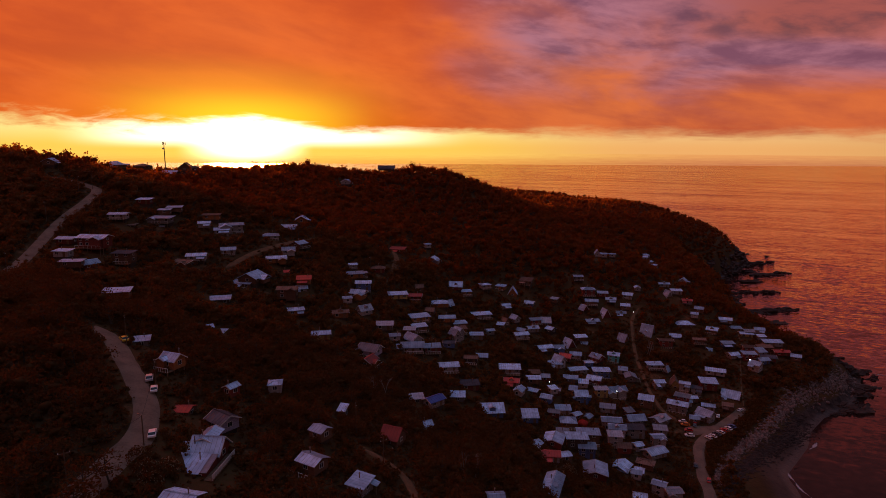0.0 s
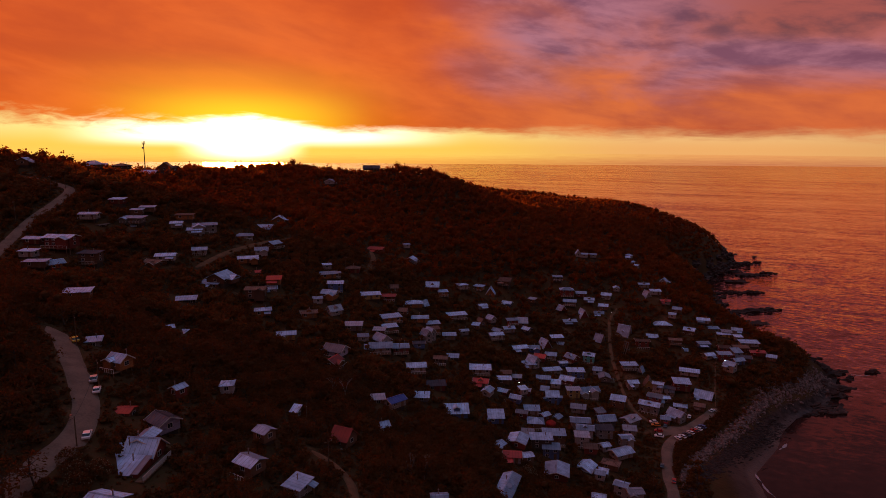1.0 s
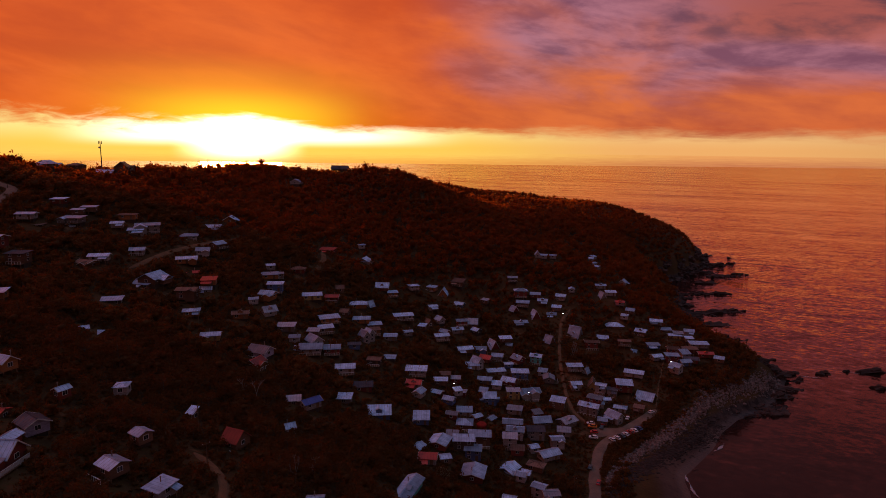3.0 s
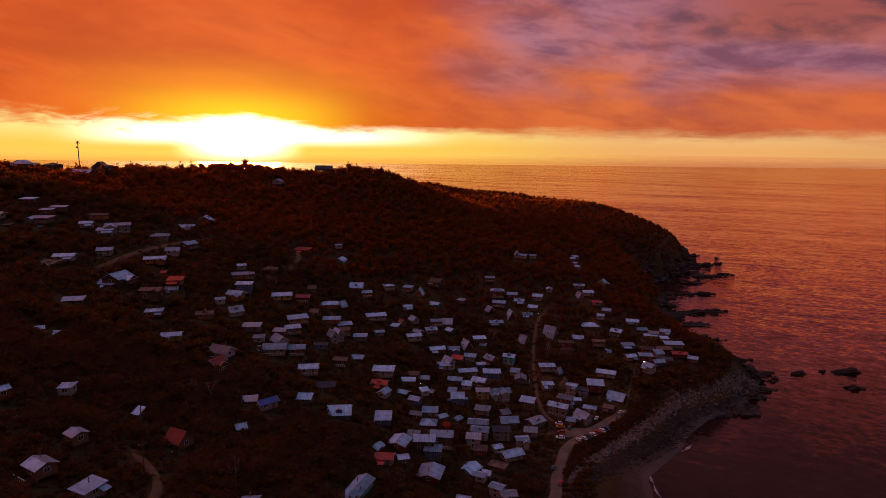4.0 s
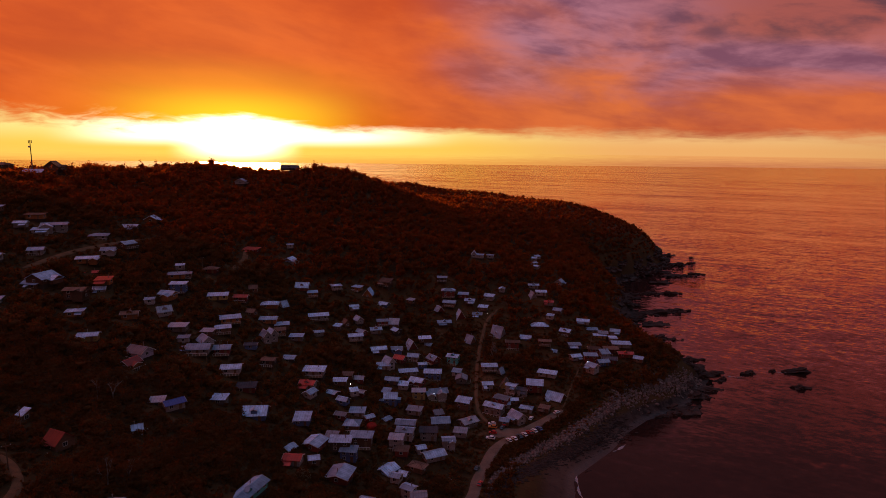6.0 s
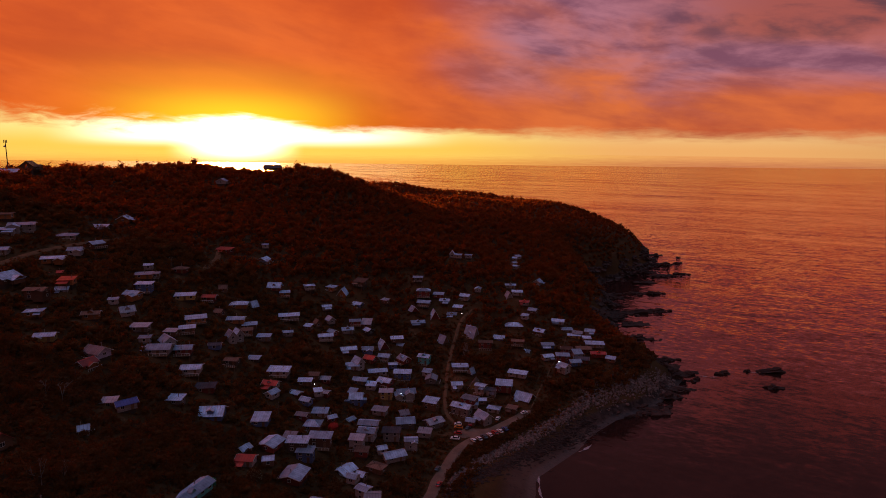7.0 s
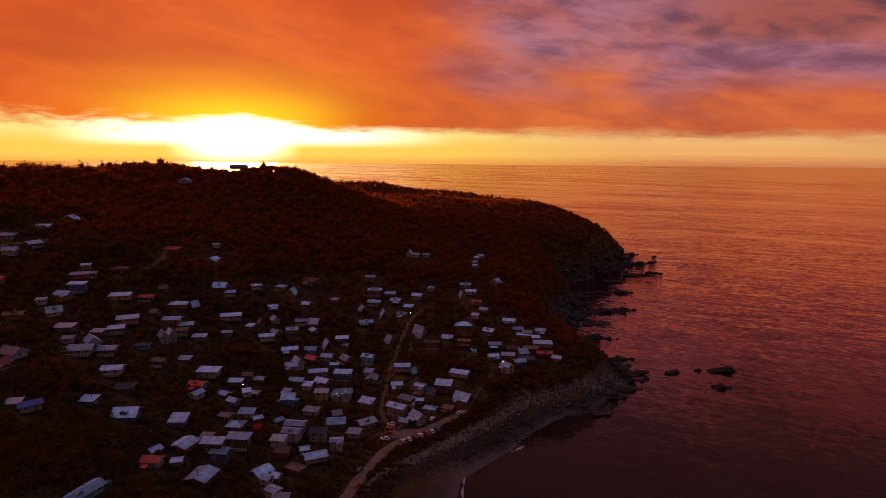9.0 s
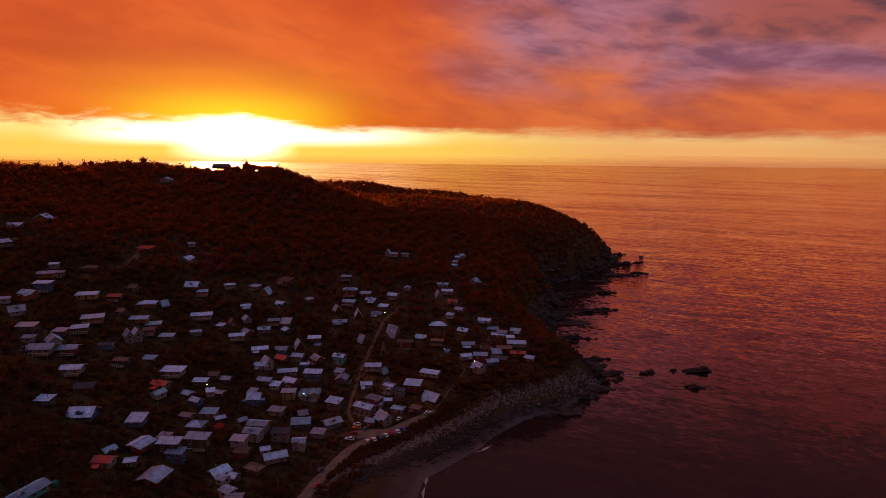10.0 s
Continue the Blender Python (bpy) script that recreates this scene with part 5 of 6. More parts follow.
def woods(name, label, x, y, z, wide, tall, cards, size, mat, largest=2.0):
    """Crowns of many leaf clumps, joined: each clump a bent pair of triangles on the crown's shell."""
    n = len(x)
    u = nrng.normal(size=(n, cards, 3))
    u /= np.linalg.norm(u, axis=2)[..., None]
    u[..., 2] = np.abs(u[..., 2]) * 1.15 - 0.25
    rad = nrng.uniform(0.5, 0.84, (n, cards))[..., None]
    lump = 1 + 0.2 * np.sin(3 * np.arctan2(u[..., 1], u[..., 0]) + nrng.uniform(0, 6, (n, 1)))[..., None]
    c = u * rad * lump * np.stack([wide, wide, tall * 0.50], 1)[:, None, :]
    c += np.stack([x, y, z + tall * 0.42], 1)[:, None, :]
    a = nrng.normal(size=(n, cards, 3))
    b = np.cross(a, u + 0.6 * nrng.normal(size=u.shape))
    a /= np.linalg.norm(a, axis=2)[..., None]
    b /= np.linalg.norm(b, axis=2)[..., None] + 1e-9
    s = np.minimum(size * wide, largest)[:, None, None] * nrng.uniform(0.6, 1.3, (n, cards, 1))
    fold = np.cross(a, b) * s * 0.35
    v = np.stack([c - a * s, c - b * s * 0.7 + fold, c + a * s, c + b * s * 0.7 + fold], 2).reshape(-1, 3)
    m = n * cards
    i = np.arange(m)[:, None] * 4
    f = np.concatenate([i + [0, 1, 2], i + [0, 2, 3]], 1).reshape(-1)
    # the dense inner foliage of each crown, uneven and hidden among the clumps
    knob = np.array([(1, 0, .3), (.2, 1, .2), (-1, .1, .35), (-.1, -1, .25), (.2, .1, .72), (0, 0, -1)])
    core = knob[None] * nrng.uniform(0.5, 0.80, (n, 6, 1)) * (0.48 if cards > 80 else 0.8) * np.stack([wide, wide, tall * 0.5], 1)[:, None, :]
    core += np.stack([x, y, z + tall * 0.42], 1)[:, None, :]
    j = 4 * m + np.arange(n)[:, None, None] * 6
    shell = j + np.array([(0, 1, 4), (1, 2, 4), (2, 3, 4), (3, 0, 4), (1, 0, 5), (2, 1, 5), (3, 2, 5), (0, 3, 5)])[None]
    v, f = np.concatenate([v, core.reshape(-1, 3)]), np.concatenate([f, shell.reshape(-1)])
    me = bpy.data.meshes.new(name)
    me.vertices.add(len(v))
    me.vertices.foreach_set("co", v.astype(np.float32).ravel())
    me.loops.add(len(f))
    me.loops.foreach_set("vertex_index", f.astype(np.int32))
    me.polygons.add(len(f) // 3)
    me.polygons.foreach_set("loop_start", np.arange(0, len(f), 3, dtype=np.int32))
    me.update(calc_edges=True)
    me.materials.append(mat)
    return tagged(new(name, me), label, "trees", kind="stuff")


def plant(x0, x1, y0, y1, step, name, label, cards, size, tallest, mat, margin=0.4, largest=2.0):
    x, y = scatter(x0, x1, y0, y1, step)
    k = in_view(x, y)
    x, y = x[k], y[k]
    d = shore(x, y)
    dh, dr = clear_of(x, y)
    z = ground(x, y)
    inland = np.where(y < 240, 21, np.where(y < 275, 14, np.where(y < 440, 13, 10)))
    k = (d > inland) & (z > 2.5) & (dh > margin) & (dr > 0.9)
    x, y, z, dh, dr, d = x[k], y[k], z[k], dh[k], dr[k], d[k]
    tall = tallest * nrng.uniform(0.5, 1.3, len(x)) * np.clip(0.42 + dh / 24, 0.42, 1) * np.clip(0.30 + dr / 9, 0.30, 1) * np.where(y > 275, np.clip(0.4 + d / 45, 0.4, 1), np.clip(d / 60, 0.25, 1))
    tall *= np.where(nrng.random(len(x)) < 0.14, nrng.uniform(1.2, 1.65, len(x)), 1.0)
    wide = np.clip(tall * nrng.uniform(0.42, 0.68, len(x)), 0.9, 4.6)
    wide = np.minimum(wide, np.maximum(dh + 0.6, 0.75))
    tall = np.minimum(tall, 1.6 + 1.5 * np.maximum(dh, 0))
    return woods(name, label, x, y, z - 0.2, wide, tall, cards, size, mat, largest)


plant(-420, 430, 330, 620, 4.4, "woods", "dense dark woods over the hill and ridge", 26, 0.23, 7.2, LEAF_GLOW, 0.4, 0.7)
plant(-300, 430, 620, 1000, 6.5, "woods", "dark woods on the far headland", 17, 0.30, 7.0, LEAF_GLOW, 0.4, 0.8)
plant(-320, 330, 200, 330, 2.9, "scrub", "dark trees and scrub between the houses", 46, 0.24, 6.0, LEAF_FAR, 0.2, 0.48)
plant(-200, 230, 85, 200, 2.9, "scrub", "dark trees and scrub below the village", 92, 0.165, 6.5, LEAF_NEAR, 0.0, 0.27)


def undergrowth(x0, x1, y0, y1, step, mat):
    """Low shrubs and tall grass that close the ground between trees, walls and roads."""
    x, y = scatter(x0, x1, y0, y1, step)
    k = in_view(x, y)
    x, y = x[k], y[k]
    d, z = shore(x, y), ground(x, y)
    dh, dr = clear_of(x, y, 0.5)
    k = (d > np.where(y < 240, 19, 13)) & (z > 2.5) & (dh > 0) & (dr > 0.35) & (nrng.random(len(x)) < np.clip(0.88 + dh / 8, 0, 1))
    x, y, z, dh = x[k], y[k], z[k], dh[k]
    tall = np.minimum(nrng.uniform(0.5, 1.7, len(x)), 0.55 + 0.35 * dh)
    woods("undergrowth", "low dark shrubs and grass between the trees", x, y, z - 0.15, tall * nrng.uniform(0.7, 1.2, len(x)), tall, 9, 0.29, mat, 0.30)


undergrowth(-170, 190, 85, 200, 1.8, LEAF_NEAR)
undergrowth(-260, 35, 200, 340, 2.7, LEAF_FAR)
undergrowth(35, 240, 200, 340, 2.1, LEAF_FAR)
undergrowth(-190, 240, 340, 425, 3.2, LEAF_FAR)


def belt(inner, outer, n, low, high, name, label, mat):
    """Shrubs strewn between two lines, thick enough to close."""
    a, b = np.array(inner, float), np.array(outer, float)
    t, u = nrng.uniform(0, len(a) - 1.001, n), nrng.random(n)[:, None]
    i = t.astype(int)
    f = (t - i)[:, None]
    p = (a[i] * (1 - f) + a[i + 1] * f) * (1 - u) + (b[i] * (1 - f) + b[i + 1] * f) * u
    dh, dr = clear_of(p[:, 0], p[:, 1], 0.8)
    p = p[(dr > 0.5) & (dh > 0)]
    tall = nrng.uniform(low, high, len(p))
    woods(name, label, p[:, 0], p[:, 1], ground(p[:, 0], p[:, 1]) - 0.15, tall * nrng.uniform(0.55, 0.9, len(p)), tall, 30, 0.22, mat, 0.3)


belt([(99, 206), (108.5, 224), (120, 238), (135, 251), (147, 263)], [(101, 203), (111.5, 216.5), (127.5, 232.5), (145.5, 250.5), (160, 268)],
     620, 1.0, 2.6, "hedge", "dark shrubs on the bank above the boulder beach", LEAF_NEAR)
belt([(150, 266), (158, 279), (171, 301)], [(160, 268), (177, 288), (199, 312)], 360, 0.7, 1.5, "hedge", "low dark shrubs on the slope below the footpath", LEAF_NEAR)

# ---- single trees near the flight line ----
BARE = ((-14.3, 176.2), (-17.6, 174.0), (6.9, 130.3), (10.1, 133.4))


def tree_master(seed, tall):
    r = random.Random(seed)
    thing = new("tree")
    bm = bmesh.new()

    def limb(a, b, ra, rb):
        a, b = Vector(a), Vector(b)
        q = (b - a).to_track_quat("Z", "Y").to_matrix()
        rings = [[bm.verts.new(c + q @ Vector((math.cos(k * math.pi / 3) * rad, math.sin(k * math.pi / 3) * rad, 0))) for k in range(6)] for c, rad in ((a, ra), (b, rb))]
        for k in range(6):
            bm.faces.new((rings[0][k], rings[0][(k + 1) % 6], rings[1][(k + 1) % 6], rings[1][k]))

    bend = Vector((r.uniform(-0.5, 0.5), r.uniform(-0.5, 0.5), tall * 0.45))
    tip = bend + Vector((r.uniform(-0.6, 0.6), r.uniform(-0.6, 0.6), tall * 0.4))
    limb((0, 0, -0.8), bend, 0.20, 0.13)
    limb(bend, tip, 0.13, 0.04)
    ends = [tip]
    for k in range(6):
        a = k * 1.05 + r.uniform(-0.3, 0.3)
        s = bend.lerp(tip, r.uniform(-0.2, 0.6))
        e = s + Vector((math.cos(a), math.sin(a), r.uniform(0.25, 0.8))) * tall * r.uniform(0.2, 0.32)
        limb(s, e, 0.08, 0.02)
        ends.append(e)
    part("trunk", bm, BARK, thing)
    bm = bmesh.new()
    for e in ends:
        for _ in range(46):
            c = e + Vector((r.gauss(0, 1), r.gauss(0, 1), r.gauss(0, 0.75))) * tall * 0.105
            u, v = Vector((r.gauss(0, 1), r.gauss(0, 1), r.gauss(0, 0.7))).normalized(), Vector((r.gauss(0, 1), r.gauss(0, 1), r.gauss(0, 0.7))).normalized()
            w, s = u.cross(v), tall * r.uniform(0.025, 0.055)
            p = [bm.verts.new(c + q) for q in (-u * s, -v * s * 0.6 + w * s * 0.4, u * s, v * s * 0.6 + w * s * 0.4)]
            bm.faces.new(p[:3])
            bm.faces.new((p[0], p[2], p[3]))
    part("crown", bm, LEAF_NEAR, thing)
    return tagged(thing, "dark broad-crowned tree growing out of hillside scrub", "tree", "hillside trees")


def bare_tree(x, y, tall, seed):
    """A dead tree: pale trunk and forking limbs, no leaves."""
    r = random.Random(seed)
    thing = new("bare_tree")
    thing.matrix_world = pose(x, y, level(x, y), 0, 0, r.uniform(0, 360))
    tagged(thing, "leafless pale tree standing among dark scrub", "tree", "bare trees")
    bm = bmesh.new()
    boughs = []

    def fork(a, way, length, rad, depth):
        b = a + way * length
        q = way.to_track_quat("Z", "Y").to_matrix().to_4x4()
        target = bm if depth == 3 else boughs[-1]
        bmesh.ops.create_cone(target, cap_ends=True, segments=6, radius1=rad, radius2=rad * 0.62, depth=length, matrix=Matrix.Translation((a + b) / 2) @ q)
        if depth:
            for _ in range(3):
                if depth == 3:
                    boughs.append(bmesh.new())
                w = (way + Vector((r.gauss(0, 0.55), r.gauss(0, 0.55), r.uniform(-0.1, 0.4)))).normalized()
                fork(b, w, length * r.uniform(0.55, 0.8), rad * 0.6, depth - 1)

    fork(Vector((0, 0, -0.4)), Vector((0.05, 0.0, 1.0)).normalized(), tall * 0.36, 0.16, 3)
    part("trunk", bm, PALE_BARK, thing)
    for b in boughs:
        part("bough", b, PALE_BARK, thing)


PALE_BARK = speckled("pale_bark", (0.26, 0.21, 0.17), (0.15, 0.12, 0.10), 2.0)
for k, (x, y) in enumerate(BARE):
    bare_tree(x, y, 8.0, 70 + k)
masters = [tree_master(31 + k, 6.0 + 0.6 * k) for k in range(5)]
tx, ty = scatter(-150, 190, 95, 330, 11.0)
dh, dr = clear_of(tx, ty)
tz = ground(tx, ty)
ok = in_view(tx, ty) & (shore(tx, ty) > np.where(ty < 290, 34, 16)) & (tz > 5) & (dh > 4.5) & (dr > 2.5)
for k, (x, y) in enumerate(((-52.6, 92.5), (-62.4, 91.0), (-53.4, 86.5), (-62.0, 84.5), (-52.2, 81.0))):
    copy_thing(masters[k], pose(x, y, level(x, y), 0, 0, 70 * k) @ Matrix.Scale(1.1, 4))
count = 0
for x, y, z, d in zip(tx[ok], ty[ok], tz[ok], dh[ok]):
    if count >= 285:
        break
    k = rng.randrange(5)
    s = rng.uniform(0.7, 1.15) * min(1.0, 0.5 + d / 24)
    if count < 5:
        masters[count].matrix_world = pose(x, y, z, 0, 0, rng.uniform(0, 360))
    else:
        copy_thing(masters[k], pose(x, y, z, 0, 0, rng.uniform(0, 360)) @ Matrix.Scale(s, 4))
    count += 1


# ---- shore: ledges, islets, boulders ----
def rock_mesh(seed, sub=2):
    bm = bmesh.new()
    bmesh.ops.create_icosphere(bm, subdivisions=sub, radius=1.0)
    o = Vector((seed * 7.1, seed * 3.3, seed))
    for v in bm.verts:
        p = v.co.normalized()
        k = 1 + 0.75 * noise.noise(p * 1.3 + o) - 0.55 * abs(noise.noise(p * 2.9 + o)) + 0.3 * noise.noise(p * 6 + o)
        v.co = p * k
        v.co.z += 0.45 * abs(noise.noise(p * 4.1 + o)) + 0.25 * noise.noise(p * 9 + o)
        v.co.z = math.floor(v.co.z * 4 + 1.2 * v.co.x + 0.5 * noise.noise(p * 2 + o)) / 4 * 0.4 + v.co.z * 0.5 - 0.12 * v.co.x
    me = bpy.data.meshes.new("rock")
    bm.to_mesh(me)
    bm.free()
    me.materials.append(ROCK)
    return me


ROCKS = [rock_mesh(k, 3) for k in range(7)]


def rock(x, y, z, rx, ry, rz, turn=0.0, name="rock", label="jagged dark rock ledge washed by the sea"):
    ob = new(name, ROCKS[rng.randrange(7)])
    ob.matrix_world = pose(x, y, z, 0, 0, turn) @ Matrix.Diagonal((rx, ry, rz, 1))
    return tagged(ob, label, "rock", "shore rocks")


for x, y, rx, ry, rz in ((295, 326, 8.2, 2.8, 1.7), (281, 302, 4.6, 2.2, 1.3), (266, 325, 2.8, 1.6, 1.0), (280, 327, 2.4, 1.4, 0.9), (287, 326, 2.2, 1.2, 0.8), (398, 700, 3.0, 1.6, 0.8)):
    rock(x, y, 0.1, rx, ry, rz, rng.uniform(-12, 12), "islet", "dark rock islet standing out of the sea")
for x, y, rx, ry in ((366, 655, 16, 6), (382, 664, 6, 3), (341, 594, 19, 7), (362, 604, 9, 3), (300, 518, 12, 4), (282, 517, 12, 4), (266, 514, 9, 4), (250, 448, 13, 6),
                     (270, 456, 20, 6), (281, 459, 12, 4), (251, 422, 13, 6), (248, 386, 6, 3), (240, 388, 8, 4), (243, 347, 8, 4), (235, 380, 6, 3), (205, 275, 10, 3.5), (214, 279, 4, 2), (190, 270, 7, 3),
                     (244, 322, 8, 4), (264, 322, 3.5, 2), (238, 334, 9, 5), (232, 300, 9, 4), (220, 290, 8, 4), (330, 612, 14, 6), (310, 562, 14, 5), (258, 500, 10, 5), (240, 436, 8, 5), (378, 715, 8, 6)):
    # each ledge is a run of broken blocks, lower toward the water
    if rx > 7:
        rock(x - 0.25 * rx, y, -0.5, rx * 0.75, ry * 0.8, rng.uniform(1.6, 2.6), rng.uniform(-10, 10))
    n = max(2, int(rx / 2.6))
    for k in range(n):
        f = (k + rng.uniform(0.2, 0.8)) / n * 2 - 1
        w = rx / n * rng.uniform(1.1, 1.9)
        rock(x + f * rx * 0.85, y + rng.gauss(0, 0.35) * ry, -0.25 - 0.5 * max(0, f), w, ry * rng.uniform(0.35, 0.75), rng.uniform(0.7, 1.9) * (1 - 0.35 * f), rng.uniform(-16, 16))
edge = COAST[8:31]
for a, b in zip(edge, edge[1:]):
    n = max(2, int(np.hypot(*(b - a)) / 5.5))
    for k in range(n):
        p = a + (b - a) * (k + rng.random()) / n
        s = rng.uniform(0.8, 4.2) ** 1.0
        q = p + np.array((rng.gauss(0, 5.0), rng.gauss(0, 4.0)))
        z = max(level(q[0], q[1]), -0.5)
        rock(q[0], q[1], z, s * rng.uniform(1.0, 1.9), s, s * rng.uniform(0.45, 0.8), rng.uniform(-25, 25))
# cliff band under the headland
for k in range(170):
    i = rng.randrange(11, 29)
    p = COAST[i] + (COAST[i + 1] - COAST[i]) * rng.random() + np.array((-rng.uniform(4, 14), rng.gauss(0, 3)))
    z = level(p[0], p[1])
    s = rng.uniform(2.0, 5.0)
    rock(p[0], p[1], z - 0.3 * s, s * 1.3, s, s * 0.7, rng.uniform(-30, 30), "outcrop", "dark rock outcrop at the foot of the headland")


def boulders():
    """Grey cobbles in a belt along the head of the beach, joined."""
    base = bmesh.new()
    bmesh.ops.create_icosphere(base, subdivisions=1, radius=1.0)
    bv = np.array([v.co[:] for v in base.verts])
    bf = np.array([[v.index for v in f.verts] for f in base.faces])
    base.free()
    line = np.array([(88, 172), (95, 190), (103, 204), (110, 213), (120, 223), (137, 236), (154, 252), (172, 271), (194, 284), (213, 295), (228, 308)], float)
    n = 5200
    t = nrng.uniform(0, len(line) - 1.001, n)
    i = t.astype(int)
    p = line[i] + (line[i + 1] - line[i]) * (t - i)[:, None]
    w = np.where(t > 7, 2.8, 1.45)
    p += nrng.normal(size=(n, 2)) * w[:, None]
    z = ground(p[:, 0], p[:, 1])
    s = nrng.uniform(0.18, 0.6, n) * np.where(nrng.random(n) < 0.08, 2.0, 1.0)
    k = (z > 0.2) & (clear_of(p[:, 0], p[:, 1])[1] > 2.0)
    p, z, s = p[k], z[k], s[k]
    n = len(p)
    v = bv[None] * (s[:, None, None] * nrng.uniform(0.6, 1.3, (n, 1, 3))) * nrng.uniform(0.85, 1.15, (n, len(bv), 1))
    v += np.stack([p[:, 0], p[:, 1], z + 0.1], 1)[:, None, :]
    f = bf[None] + (np.arange(n) * len(bv))[:, None, None]
    tagged(mesh_object("boulders", v.reshape(-1, 3), f.reshape(-1, 3), COBBLE), "grey boulders along the head of the beach", "boulders", kind="stuff")


COBBLE = speckled("cobble", (0.205, 0.155, 0.135), (0.055, 0.041, 0.036), 0.8, 0.85, 0.4, 0.05, 0.0)
boulders()


def tide_wrack():
    """Dark weed clumps and stones strewn over the wet sand, joined."""
    base = bmesh.new()
    bmesh.ops.create_icosphere(base, subdivisions=1, radius=1.0)
    bv = np.array([v.co[:] for v in base.verts])
    bf = np.array([[v.index for v in f.verts] for f in base.faces])
    base.free()
    n = 900
    x, y = nrng.uniform(100, 175, n), nrng.uniform(150, 262, n)
    d, z = shore(x, y), ground(x, y)
    clump = np.sin(x * 0.35 + 1.3 * np.sin(y * 0.21)) + np.sin(y * 0.43 + x * 0.1)
    k = (d > -3) & (d < 16) & (clump > 0.2) & (z < 2.6)
    x, y, z = x[k], y[k], np.maximum(z[k], 0.0)
    # a thick dark belt under the boulders
    line = np.array([(101, 192), (113, 206), (128, 221), (145, 234), (160, 247), (170, 259)], float)
    t = nrng.uniform(0, 4.99, 2600)
    i = t.astype(int)
    p = line[i] + (line[i + 1] - line[i]) * (t - i)[:, None] + nrng.normal(size=(2600, 2)) * (1.2 + 0.4 * t)[:, None]
    x, y, z = np.r_[x, p[:, 0]], np.r_[y, p[:, 1]], np.r_[z, np.maximum(ground(p[:, 0], p[:, 1]), 0.0)]
    n = len(x)
    s = nrng.uniform(0.12, 0.62, n)
    v = bv[None] * (s[:, None, None] * np.stack([nrng.uniform(0.8, 2.2, n), nrng.uniform(0.6, 1.2, n), np.full(n, 0.35)], 1)[:, None, :]) * nrng.uniform(0.75, 1.25, (n, len(bv), 1))
    v += np.stack([x, y, z + 0.03], 1)[:, None, :]
    f = bf[None] + (np.arange(n) * len(bv))[:, None, None]
    tagged(mesh_object("tide_wrack", v.reshape(-1, 3), f.reshape(-1, 3), ROCK), "dark weed and stones strewn over wet sand", "seaweed", kind="stuff")


tide_wrack()
FOAM = speckled("foam", (0.42, 0.40, 0.41), (0.20, 0.18, 0.19), 1.5, 0.7, 0.3, 0.05, 0.0)


def foam(pts, width):
    """A run of broken surf: a wavering strip that swells and thins."""
    p, n = np.array(pts, float), 48
    t = np.linspace(0, len(p) - 1, n)
    c = np.stack([np.interp(t, np.arange(len(p)), p[:, 0]), np.interp(t, np.arange(len(p)), p[:, 1])], 1)
    c += 0.35 * np.stack([np.sin(t * 4.1 + p[0, 0]), np.cos(t * 3.3)], 1) + nrng.normal(size=c.shape) * 0.08
    way = np.gradient(c, axis=0)
    side = np.stack([way[:, 1], -way[:, 0]], 1) / np.linalg.norm(way, axis=1)[:, None]
    w = (0.5 * width * (0.55 + 0.45 * np.sin(t * 5.3 + p[0, 1])) * np.clip(np.minimum(t, len(p) - 1 - t) * 2, 0.1, 1))[:, None]
    rows = [np.c_[c + side * w * k, np.full(n, 0.05 + 0.05 * (1 - k * k))] for k in (-1.0, 0.0, 1.0)]
    tagged(mesh_object("surf", np.concatenate(rows), grid_faces(n, 3), FOAM, True), "thin white line of surf at the beach", "surf", kind="stuff")


foam([(139, 222), (138, 214), (136.5, 207), (137, 199), (134, 188)], 1.0)
foam([(158, 234), (162, 237), (166, 241)], 1.4)
foam([(236, 344), (240, 341), (243, 338)], 1.0)
foam([(249, 320), (254, 318), (259, 318)], 0.8)
foam([(281, 325), (284, 324.5), (288, 324)], 0.6)


# ---- cars ----
def paint(name, c):
    m, g, b = material(name, 0.3)
    b.inputs["Base Color"].default_value = (*c, 1)
    b.inputs["Coat Weight"].default_value = 0.6
    return m


PAINT = {"white": paint("white_paint", (0.75, 0.75, 0.76)), "red": paint("red_paint", (0.45, 0.02, 0.015)), "grey": paint("dark_grey_paint", (0.06, 0.06, 0.07)),
         "blue": paint("blue_paint", (0.04, 0.07, 0.22)), "orange": paint("orange_paint", (0.65, 0.20, 0.02)), "silver": paint("silver_paint", (0.40, 0.41, 0.43)), "yellow": paint("yellow_paint", (0.6, 0.42, 0.03))}
TYRE = speckled("tyre_rubber", (0.02, 0.02, 0.02), (0.03, 0.03, 0.03), 5.0)
RIM = speckled("wheel_rim", (0.45, 0.45, 0.46), (0.35, 0.35, 0.36), 5.0, 0.4, metal=0.7)
LENS = paint("lamp_lens", (0.6, 0.58, 0.52))
CARS = {}


